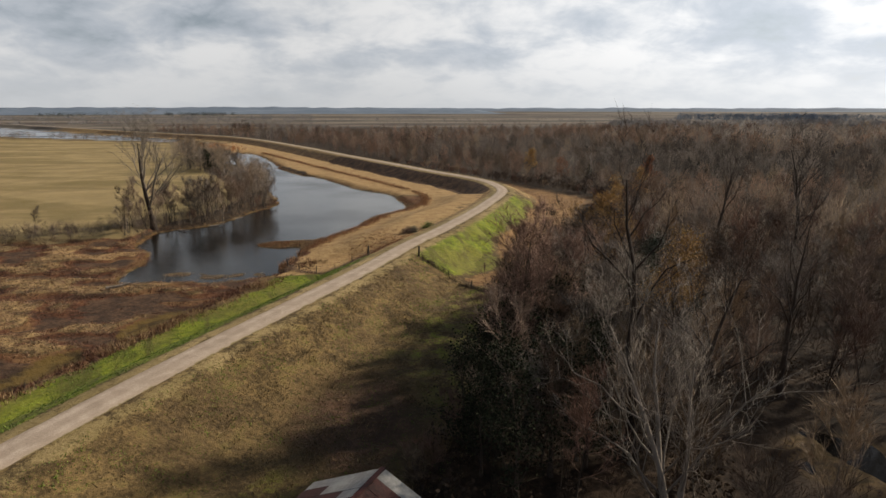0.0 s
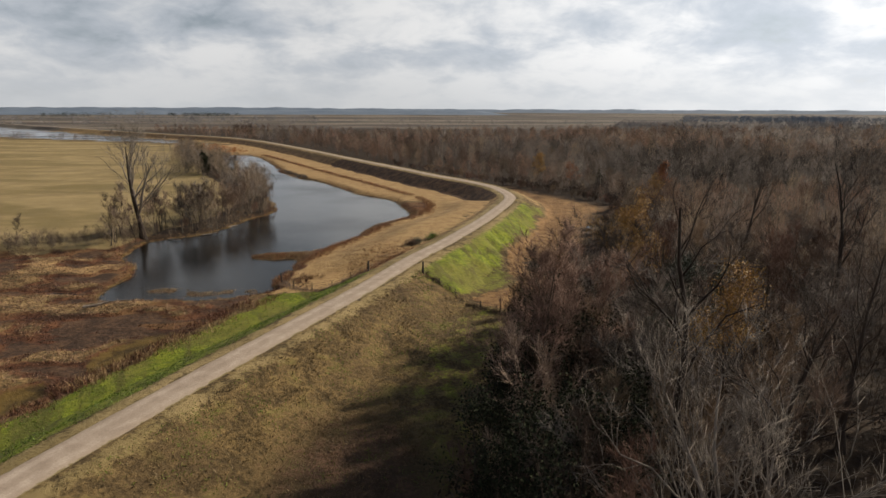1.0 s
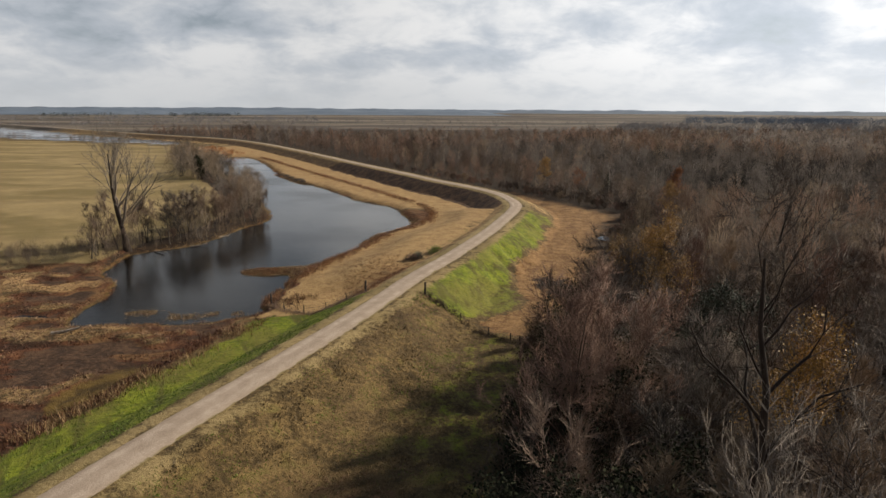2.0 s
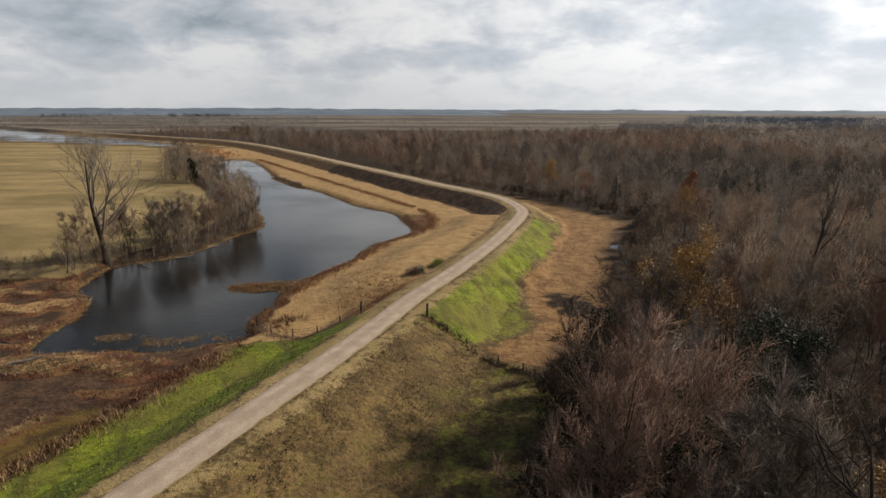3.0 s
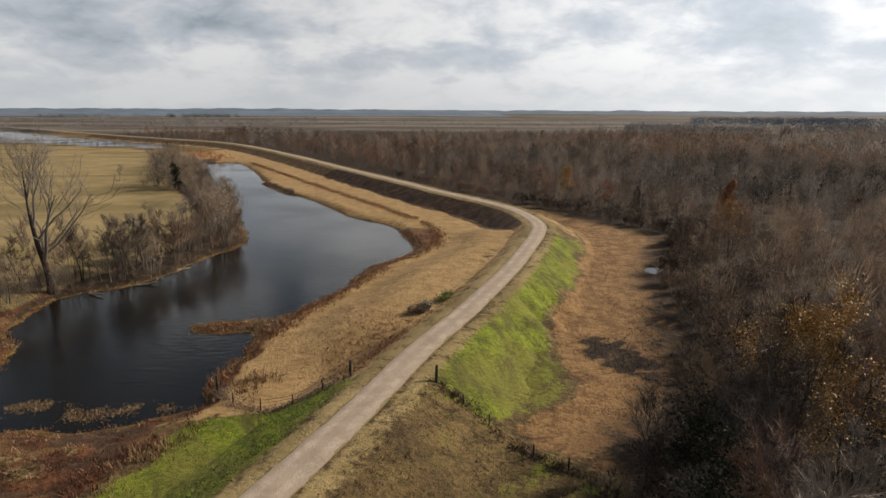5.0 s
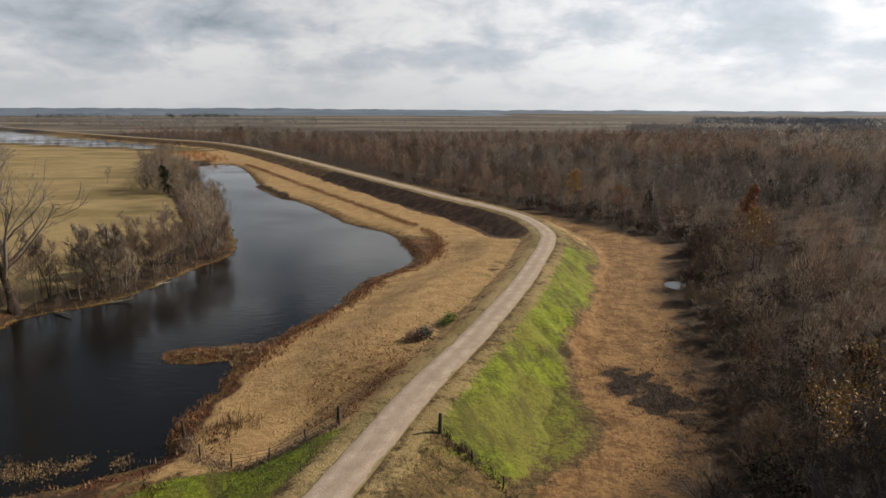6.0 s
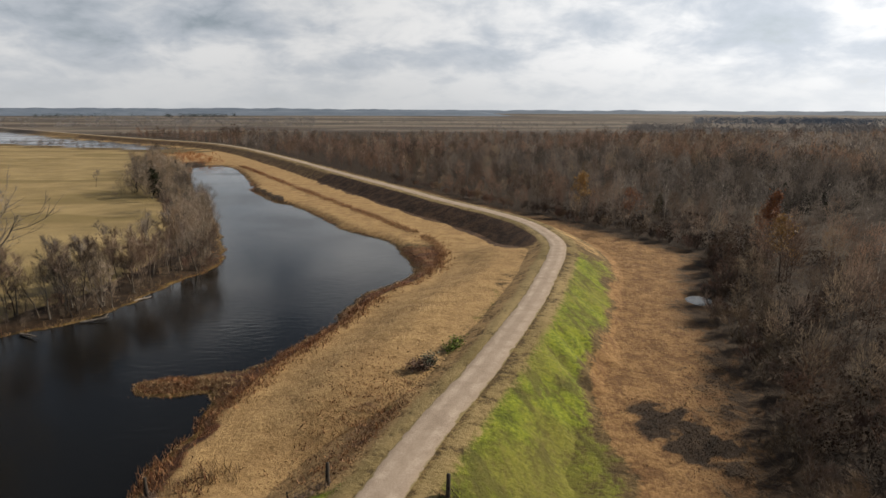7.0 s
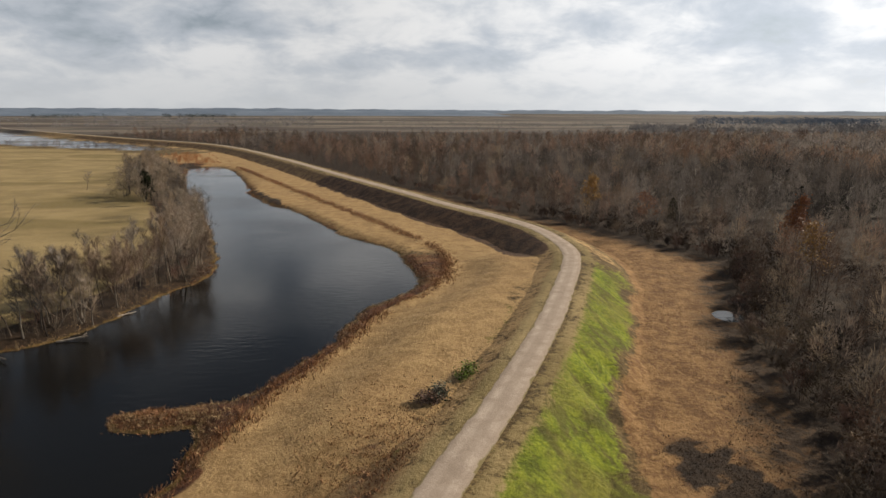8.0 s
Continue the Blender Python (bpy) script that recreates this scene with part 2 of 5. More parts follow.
MASS_BROWN, MASS_RED, MASS_TAN, MASS_GREY = bark("brown_wood", *BROWN, 0.45), bark("russet_wood", *RED, 0.45), bark("tan_wood", *TAN, 0.45), bark("grey_wood", *GREY, 0.45)
# grey wood far off, lightened: distance haze is put into this colour
MASS_HAZED = bark("hazed_grey_wood", (0.070, 0.061, 0.056), (0.275, 0.238, 0.214), 0.45)
LEAF_YELLOW = leafy("yellow_leaves", (0.20, 0.105, 0.024), (0.50, 0.29, 0.068))
SCRUB = leafy("orange_scrub", (0.22, 0.082, 0.030), (0.46, 0.20, 0.075))
LEAF_RUST = leafy("rust_leaves", (0.15, 0.05, 0.02), (0.34, 0.14, 0.05))
# evergreen leaves, blackened to hold the shade at the wood's edge
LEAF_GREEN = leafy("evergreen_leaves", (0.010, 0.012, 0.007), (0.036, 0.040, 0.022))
LEAF_GLOSSY = leafy("glossy_leaves", (0.018, 0.024, 0.014), (0.085, 0.098, 0.064))
LEAF_GLOSSY.node_tree.nodes["Principled BSDF"].inputs["Roughness"].default_value = 0.62
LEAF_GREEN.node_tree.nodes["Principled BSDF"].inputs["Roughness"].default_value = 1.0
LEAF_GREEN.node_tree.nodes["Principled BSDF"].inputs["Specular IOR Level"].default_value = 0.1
SEDGE = leafy("dark_sedge", (0.036, 0.014, 0.009), (0.160, 0.066, 0.033))
REED_TAN = leafy("dry_reeds", (0.17, 0.10, 0.05), (0.42, 0.29, 0.15))
REED_DULL = leafy("dull_reeds", (0.110, 0.060, 0.034), (0.33, 0.205, 0.118))
REED_RED = leafy("rusty_sedge", (0.095, 0.040, 0.020), (0.38, 0.190, 0.085))
GRASS_DRY = leafy("dry_grass", (0.07, 0.048, 0.022), (0.24, 0.17, 0.08))
MOWN = leafy("mown_stubble", (0.095, 0.052, 0.024), (0.29, 0.178, 0.082))
CHARRED = leafy("charred_weeds", (0.010, 0.006, 0.005), (0.060, 0.030, 0.020))
GRASS_GREEN = leafy("green_grass", (0.055, 0.090, 0.010), (0.17, 0.235, 0.025))
POST_WOOD = mottled("weathered_post", (0.022, 0.018, 0.015), (0.075, 0.06, 0.048), 4.0, 0.9, 0.5, 0.02)
WIRE = mottled("rusty_wire", (0.06, 0.045, 0.035), (0.14, 0.11, 0.09), 8.0, 0.6)
LOG = mottled("bleached_wood", (0.16, 0.125, 0.095), (0.40, 0.34, 0.28), 2.0, 0.85)
ROOF_RED = mottled("rusted_red_roofing", (0.030, 0.010, 0.008), (0.085, 0.027, 0.021), 1.2, 0.6, 0.2, 0.02)
ROOF_PALE = mottled("bare_metal_roofing", (0.20, 0.19, 0.18), (0.34, 0.33, 0.31), 0.8, 0.45, 0.1, 0.01)
BARN_WOOD = mottled("old_barn_boards", (0.04, 0.024, 0.018), (0.11, 0.065, 0.05), 1.6, 0.9)
# blue-grey of the air's haze is painted into these woods
HAZED_WOODS = mottled("hazed_blue_woods", (0.108, 0.142, 0.195), (0.150, 0.185, 0.238), 0.006, 1.0, 0.0)
FAR_GREEN = mottled("far_pines", (0.035, 0.045, 0.045), (0.075, 0.085, 0.080), 0.02, 1.0, 0.0)
# brown woods lightened and greyed, again haze in the base colour
HAZED_BROWN = mottled("hazed_brown_woods", (0.15, 0.150, 0.158), (0.27, 0.252, 0.245), 0.03, 1.0, 0.0)


# ---- plan: the levee road, the shores, the edge of the woods ----
def spline(points, gap):
    """A smooth line through plan points, resampled at an even gap."""
    p = np.array([points[0], *points, points[-1]], float)
    out = []
    for i in range(1, len(p) - 2):
        t = np.linspace(0, 1, 24, endpoint=False)[:, None]
        a, b, c, d = p[i - 1], p[i], p[i + 1], p[i + 2]
        out.append(0.5 * (2 * b + (c - a) * t + (2 * a - 5 * b + 4 * c - d) * t * t + (3 * b - a - 3 * c + d) * t ** 3))
    out = np.vstack([*out, p[-1:]])
    run = np.concatenate([[0], np.cumsum(np.linalg.norm(np.diff(out, axis=0), axis=1))])
    s = np.arange(0, run[-1], gap)
    return np.stack([np.interp(s, run, out[:, 0]), np.interp(s, run, out[:, 1])], 1), s


def offset_to(px, py, line):
    """Distance to a line, its sign (right of it is positive) and the index of the nearest place on it."""
    best, idx = np.full(px.shape, 1e9), np.zeros(px.shape, int)
    tree = line[::2]
    for k in range(0, len(tree), 1):
        d = (px - tree[k, 0]) ** 2 + (py - tree[k, 1]) ** 2
        near = d < best
        best[near], idx[near] = d[near], 2 * k
    a = line[np.clip(idx - 1, 0, len(line) - 1)]
    b = line[np.clip(idx + 1, 0, len(line) - 1)]
    q = line[idx]
    tx, ty = b[..., 0] - a[..., 0], b[..., 1] - a[..., 1]
    ln = np.hypot(tx, ty) + 1e-9
    side = ((px - q[..., 0]) * ty - (py - q[..., 1]) * tx) / ln
    return np.where(side >= 0, 1, -1) * np.where(np.sqrt(best) < 6, np.maximum(np.abs(side), 0), np.sqrt(best)), idx


def inside(px, py, poly):
    hit = np.zeros(px.shape, bool)
    n = len(poly)
    for i in range(n):
        (x0, y0), (x1, y1) = poly[i], poly[(i + 1) % n]
        if y0 == y1:
            continue
        hit ^= ((y0 > py) != (y1 > py)) & (px < (x1 - x0) * (py - y0) / (y1 - y0) + x0)
    return hit


def smooth(x, lo, hi):
    t = np.clip((x - lo) / (hi - lo), 0, 1)
    return t * t * (3 - 2 * t)


def hashed(ix, iy, seed):
    h = np.sin(ix * 127.1 + iy * 311.7 + seed * 74.7) * 43758.5453
    return h - np.floor(h)


def value_noise(x, y, size, seed, octaves=4):
    total, amp, norm = np.zeros_like(x), 1.0, 0.0
    for o in range(octaves):
        u, v = x / size, y / size
        ix, iy = np.floor(u), np.floor(v)
        fx, fy = u - ix, v - iy
        fx, fy = fx * fx * (3 - 2 * fx), fy * fy * (3 - 2 * fy)
        a, b = hashed(ix, iy, seed + o), hashed(ix + 1, iy, seed + o)
        c, d = hashed(ix, iy + 1, seed + o), hashed(ix + 1, iy + 1, seed + o)
        total += amp * ((a * (1 - fx) + b * fx) * (1 - fy) + (c * (1 - fx) + d * fx) * fy)
        norm, amp, size = norm + amp, amp * 0.5, size * 0.5
    return total / norm


ROAD_LINE, ROAD_RUN = spline([(-40, -220), (-40, -60), (-36, -10), (-31, 15), (-26, 32), (-19.6, 50), (-14.5, 63), (-9.5, 76), (-5.1, 89), (-0.6, 100),
                              (3.1, 110), (6.6, 120), (9.9, 131), (13.0, 142), (14.6, 151), (14.0, 160), (11.3, 171), (5, 183), (-5.5, 199), (-20, 224),
                              (-44, 264), (-80, 326), (-127, 400), (-172, 453), (-234, 500), (-346, 590), (-511, 728), (-1000, 1130), (-1900, 1800)], 0.8)
SHORE_BERM = [(-24, 84), (-25.3, 90), (-24.2, 94), (-25, 101.4), (-29.5, 100.9), (-33, 102.7), (-31, 104.2), (-27, 105.2), (-22.8, 107.5), (-20, 114),
              (-18, 120), (-16, 131), (-12, 137), (-9.2, 146), (-12.5, 156), (-16, 166), (-22, 172), (-28, 179), (-34, 190), (-47, 210),
              (-54, 216), (-68, 240), (-72, 252), (-100, 311), (-120, 324)]
SHORE_WOODED = [(-119, 312), (-107, 282), (-82, 228), (-57, 182), (-44, 152), (-43, 143), (-45, 137), (-47, 123), (-52, 117), (-56, 112),
                (-55, 106), (-53.5, 101), (-49, 95), (-47, 90), (-46, 80), (-40, 79.2), (-33, 79.4), (-28.5, 80.6), (-26, 82.6)]
POND = np.vstack([spline(SHORE_BERM, 1.0)[0], spline(SHORE_WOODED, 1.0)[0]])
CHANNEL = np.array([(-182, 424), (-250, 450), (-325, 482), (-420, 530), (-700, 690), (-1050, 940), (-1015, 1085), (-528, 716), (-350, 570), (-236, 480), (-188, 438)], float)
WOOD_EDGE = spline([(-14, -60), (-9, 0), (-4, 24), (2, 42), (6, 60), (10, 72), (18.8, 83), (22.8, 94), (27.4, 108), (31, 124), (36, 139), (42, 156), (34, 172), (22, 192),
                    (10, 208), (-8, 238), (-26, 266), (-55, 316), (-90, 366), (-150, 446), (-260, 545), (-420, 680), (-900, 1100)], 2.0)[0]
WOOD_POLY = np.vstack([WOOD_EDGE, [(-300, 1100), (900, 620), (900, -60)]])
FIELD_POLY = np.array([(-57, 100), (-57, 118), (-53, 128), (-53, 150), (-67, 180), (-93, 228), (-119, 285), (-138, 330), (-185, 398), (-250, 426), (-700, 575), (-900, 100), (-120, 60), (-90, 92)], float)
MARSH_POLY = np.array([(-24.5, 84), (-26.5, 74), (-29.5, 64), (-31.5, 53), (-35.5, 42), (-41, 25), (-48, 0), (-110, 0), (-120, 60), (-84, 100), (-58, 106), (-50, 97), (-45, 80), (-36, 83)], float)
CREST = 3.3
BANK_LINE = spline([(-24.5, 86), (-24, 95), (-22, 100), (-20.5, 107), (-16.5, 117), (-13.5, 128), (-7.5, 139), (-5.2, 151), (-8, 165), (-17, 181), (-35, 211), (-63, 257), (-98, 315)], 0.25)[0]


def bank_side(px, py):
    """Distance on the pond's side of the weedy lip, negative on the berm's side."""
    return -offset_to(px, py, BANK_LINE[::8])[0]


def edge_distance(px, py, poly):
    """Signed distance to a closed outline, positive inside."""
    best = np.full(px.shape, 1e9)
    n = len(poly)
    for i in range(n):
        a, b = poly[i], poly[(i + 1) % n]
        d = b - a
        t = np.clip(((px - a[0]) * d[0] + (py - a[1]) * d[1]) / (d @ d + 1e-9), 0, 1)
        best = np.minimum(best, (px - a[0] - t * d[0]) ** 2 + (py - a[1] - t * d[1]) ** 2)
    return np.sqrt(best) * np.where(inside(px, py, poly), 1, -1)


def reed_mats(px, py):
    """Where the marsh carries raised mats of tan reeds, drawn out along the pond."""
    return value_noise(px * 0.6 + py * 0.15, py, 3.4, 263, 4)


def survey(px, py):
    """Height of the flat land and the weights of its covers at the places px, py."""
    wob = (value_noise(px, py, 5.0, 3) - 0.5) * 3.0
    side, idx = offset_to(px, py, ROAD_LINE)
    run = ROAD_RUN[idx]
    road_y = ROAD_LINE[idx, 1]
    pond = edge_distance(px, py, POND) + wob * 0.5 + (value_noise(px, py, 1.9, 5, 2) - 0.5) * 1.3
    chan = edge_distance(px, py, CHANNEL)
    field = edge_distance(px, py, FIELD_POLY) + wob
    marsh = edge_distance(px, py, MARSH_POLY) + wob * 0.7
    wood = edge_distance(px, py, WOOD_POLY) + wob
    near_road = np.abs(side)
    # heights
    base = np.where(side > 0, 0.25, 0.65)
    base = base + (smooth(field, -3, 6)) * 0.5
    base = base + (value_noise(px, py, 9.0, 7) - 0.5) * 0.35 + (value_noise(px, py, 2.2, 9) - 0.5) * 0.16
    pools = value_noise(px, py, 13.0, 21, 3)
    wet = smooth(marsh, -2, 3)
    mats = reed_mats(px, py)
    low = 0.12 + (pools - 0.45) * 0.6 + 0.30 * smooth(mats, 0.46, 0.54)
    ditch = np.exp(-((near_road - 16.5) / 2.4) ** 2) * (side < 0) * smooth(70 - road_y, 0, 12) * wet * smooth(value_noise(px, py, 8.0, 25), 0.36, 0.52)
    base = base * (1 - wet) + np.maximum(low, -0.2) * wet
    base = base * (1 - ditch) + (0.05 + (value_noise(px, py, 2.6, 27, 2) - 0.5) * 0.22) * ditch
    water = np.maximum(pond, chan)
    base = np.where(water > -4, base * (1 - smooth(water, -2.2, 0.0)) + 0.04 * smooth(water, -2.2, 0.0), base) - 1.2 * smooth(water, -0.2, 3.0)
    base = base - (0.55 + 0.9 * value_noise(px, py, 1.8, 63, 2)) * np.exp(-(((px - 30.5) / 1.5) ** 2 + ((py - 130.3) / 1.7) ** 2))
    swamp = np.exp(-(((px - 28.5) / 5.6) ** 2 + ((py - 37) / 5) ** 2))
    base = base - 0.62 * swamp * (0.2 + 1.2 * value_noise(px, py, 3.0, 67, 2))
    inland = smooth(-bank_side(px, py), 1.0, 10.0) * (side < 0) * smooth(road_y, 84, 96) * (1 - smooth(run, RUN_DARK[0] - 6, RUN_DARK[0] + 14)) * (py < 175)
    base = base + 1.65 * inland * (pond < -2)
    # covers
    side = side + (value_noise(px, py, 6.0, 57, 3) - 0.5) * 3.2 * smooth(near_road, 2.0, 6.0)
    past_fence = smooth(road_y - (85.3 + 0.7 * np.clip(side, -16, 0) - 0.27 * np.clip(side, 0, 30)), -1.0, 1.2) * (run > 150)
    dark_run = smooth(run, RUN_DARK[0] - 6, RUN_DARK[0] + 4) * (1 - smooth(run, RUN_DARK[1] - 3, RUN_DARK[1] + 3))
    toe = 8.6 + 4.6 * np.exp(-((road_y - 92) / 7.5) ** 2)
    slope_r = smooth(side, 1.6, 3.4) * (1 - smooth(side, toe - 2.2, toe + 1.6))
    slope_l = smooth(-side, 2.2, 4.0) * (1 - smooth(-side, 9.0, 11.0))
    beyond = smooth(run, RUN_DARK[0] - 14, RUN_DARK[0])
    green = slope_r * past_fence * (1 - beyond * 0.8) * (0.74 - 0.16 * smooth(side, 7, 10))
    green = green + smooth(-side, 1.8, 5.0) * (1 - smooth(-side, 12.0, 14.2)) * (1 - past_fence) * 0.95
    green = green + 0.36 * (1 - past_fence) * smooth(side, 7, 14) * (side < 34) * (0.35 + value_noise(px, py, 11.0, 51, 2))
    green = green + 0.14 * (1 - past_fence) * smooth(side, 2, 5) * (side < 34) * smooth(py, 52, 68)
    tan = smooth(-side, 5, 8) * past_fence * (1 - smooth(-pond, 60, 90)) * (1 - smooth(field, -4, 1))
    tan = np.where((-side > 2.0) & (-side < 7.5) & (past_fence > 0.5), 0.58 + 0.27 * smooth(-side, 5.5, 7.5), np.maximum(tan, 0.85 * smooth(-side, 2.0, 3.4) * past_fence * (-side < 14)))
    tan = np.maximum(tan, 0.5 * slope_r * beyond)
    flat = smooth(side, toe - 1.6, toe + 1.8) * past_fence
    # the wide fringe paints the trees' shadow on the flat as well as litter
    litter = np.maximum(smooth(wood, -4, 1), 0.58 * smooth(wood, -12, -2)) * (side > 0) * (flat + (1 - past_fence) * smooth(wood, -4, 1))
    strip = smooth(-field, -1.5, 1.0) * smooth(pond, -20, -14) * (side < -30) * (px < -40) * smooth(py, 100, 108)
    litter = np.maximum(litter, strip * 0.85)
    mat = smooth(bank_side(px, py), 0.3, 1.2) * smooth(pond, -14, -9) * smooth(py, 120, 140) * (px > -100 + 0 * px) * (side < -6)
    patch = np.exp(-(((px - 15.4 - 0.25 * (95 - py)) / 3.6) ** 2 + ((py - 95) / 5.5) ** 2) ** 1.5) * 1.08 + np.exp(-(((px - 20.5) / 4) ** 2 + ((py - 108) / 3.0) ** 2)) * 0.40
    patch = 1.25 * patch * (0.40 + 0.7 * smooth(value_noise(px, py, 1.5, 59, 3), 0.34, 0.60))
    far_run = smooth(run, RUN_DARK[1] - 3, RUN_DARK[1] + 3) * (1 - smooth(run, RUN_FAR - 30, RUN_FAR))
    # dark soil on the pond side, with that slope's shade in the colour
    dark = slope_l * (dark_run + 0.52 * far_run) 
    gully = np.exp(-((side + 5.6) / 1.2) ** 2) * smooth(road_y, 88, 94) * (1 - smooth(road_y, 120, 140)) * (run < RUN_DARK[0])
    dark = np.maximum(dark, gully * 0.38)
    # brown grass patch, widened to paint in a cloud's shadow too
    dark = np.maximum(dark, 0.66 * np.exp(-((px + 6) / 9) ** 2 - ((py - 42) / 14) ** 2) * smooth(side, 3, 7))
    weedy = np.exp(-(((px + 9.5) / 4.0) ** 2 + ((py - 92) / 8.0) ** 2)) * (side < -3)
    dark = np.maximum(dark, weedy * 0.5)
    # less litter and more tan around the swamp
    swamp_pale = smooth(swamp, 0.25, 0.6)
    litter = litter * (1 - 0.5 * swamp_pale)
    tan = np.maximum(tan, swamp_pale * 0.5)
    litter = np.maximum(litter, patch * flat)
    green = green + gully * 0.75 * smooth(value_noise(px, py, 4.5, 361, 2), 0.42, 0.55)
    verge = smooth(near_road, 1.2, 2.0) * (1 - smooth(near_road, 2.2, 5.0))
    straw = np.where(side < 0, 0.66, 0.60) * verge
    bank = np.exp(-((pond + 0.9) / 1.3) ** 2)
    mud = np.maximum(smooth(pond, -0.7, 0.0), ditch * 0.9)
    mat = mat * (pond < 0)
    bank = bank * (1 - 0.75 * mat)
    tan = np.maximum(tan * (1 - mat), mat * 0.8)
    spit = np.exp(-(((px + 28.5) / 4.4) ** 2 + ((py - 102.8) / 2.3) ** 2) ** 2)
    belt = smooth(bank_side(px, py), -0.2, 0.8) * (pond > -7) * (pond < 0) * (1 - smooth(py, 150, 170)) * smooth(py, 84, 90) * (side < -6) * (px > -40)
    tan = tan * (1 - np.maximum(spit, belt))
    mat_top = wet * smooth(mats, 0.49, 0.56) * (1 - ditch)
    tan = np.maximum(tan, mat_top * 0.46)
    dark = np.maximum(dark, 0.75 * wet * smooth(mats, 0.42, 0.36))
    fringe = np.exp(-((near_road - 14.6) / 1.1) ** 2) * (side < 0) * (1 - past_fence) * smooth(marsh, -3, 0)
    marsh_w = np.maximum(np.maximum(wet * (1 - 0.8 * mat_top), bank * 0.9), np.maximum(np.maximum(spit, belt) * 0.9, fringe))
    dist = np.hypot(px, py)
    farw = smooth(dist, 620, 900)
    zone_a = np.stack([green * (1 - bank), tan, marsh_w * (side < 0)], -1)
    zone_b = np.stack([litter, np.maximum(smooth(field, -1.5, 1.5), straw), dark], -1)
    zone_c = np.stack([flat, mud, farw], -1)
    return base, side, zone_a, zone_b, zone_c, pond, marsh, field, wood


def run_at(x, y):
    return ROAD_RUN[np.argmin((ROAD_LINE[:, 0] - x) ** 2 + (ROAD_LINE[:, 1] - y) ** 2)]


RUN_DARK = (run_at(14.6, 153), run_at(-44, 264))
RUN_FAR = run_at(-346, 590)


def array_mesh(name, verts, faces):
    """A mesh from numpy arrays; every face has the same number of corners."""
    me = bpy.data.meshes.new(name)
    n, k = faces.shape
    me.vertices.add(len(verts))
    me.vertices.foreach_set("co", np.ascontiguousarray(verts, np.float32).ravel())
    me.loops.add(n * k)
    me.loops.foreach_set("vertex_index", np.ascontiguousarray(faces, np.int32).ravel())
    me.polygons.add(n)
    me.polygons.foreach_set("loop_start", np.arange(0, n * k, k, dtype=np.int32))
    me.update(calc_edges=True)
    return me


def zones(me, **layers):
    for key, arr in layers.items():
        at = me.attributes.new(key, "FLOAT_COLOR", "POINT")
        full = np.concatenate([arr, np.ones((len(arr), 1))], 1).astype(np.float32)
        at.data.foreach_set("color", full.ravel())


def grid_faces(nu, nv):
    i = np.arange(nu * nv).reshape(nv, nu)
    return np.stack([i[:-1, :-1], i[:-1, 1:], i[1:, 1:], i[1:, :-1]], -1).reshape(-1, 4)


def spread_axis(lo, hi, fine, end_lo, end_hi, growth=1.045):
    mid = list(np.arange(lo, hi, fine))
    up, d = [mid[-1]], fine
    while up[-1] < end_hi:
        d *= growth
        up.append(up[-1] + d)
    down, d = [lo], fine
    while down[-1] > end_lo:
        d *= growth
        down.append(down[-1] - d)
    return np.array(down[:0:-1] + mid + up[1:])


def flat_shade(me, on=True):
    me.polygons.foreach_set("use_smooth", np.full(len(me.polygons), on))


def build_ground():
    xs = spread_axis(-72, 42, 0.72, -4600, 4600, 1.075)
    ys = spread_axis(26, 200, 0.72, -900, 4700, 1.075)
    gx, gy = np.meshgrid(xs, ys)
    px, py = gx.ravel(), gy.ravel()
    base, side, a, b, c, *_ = survey(px, py)
    me = array_mesh("ground", np.stack([px, py, base], 1), grid_faces(len(xs), len(ys)))
    zones(me, zone_a=a, zone_b=b, zone_c=c)
    flat_shade(me)
    me.materials.append(GROUND)
    tagged(new("ground", me), "winter grassland, marsh and leaf litter on flat land", "ground", kind="structure")


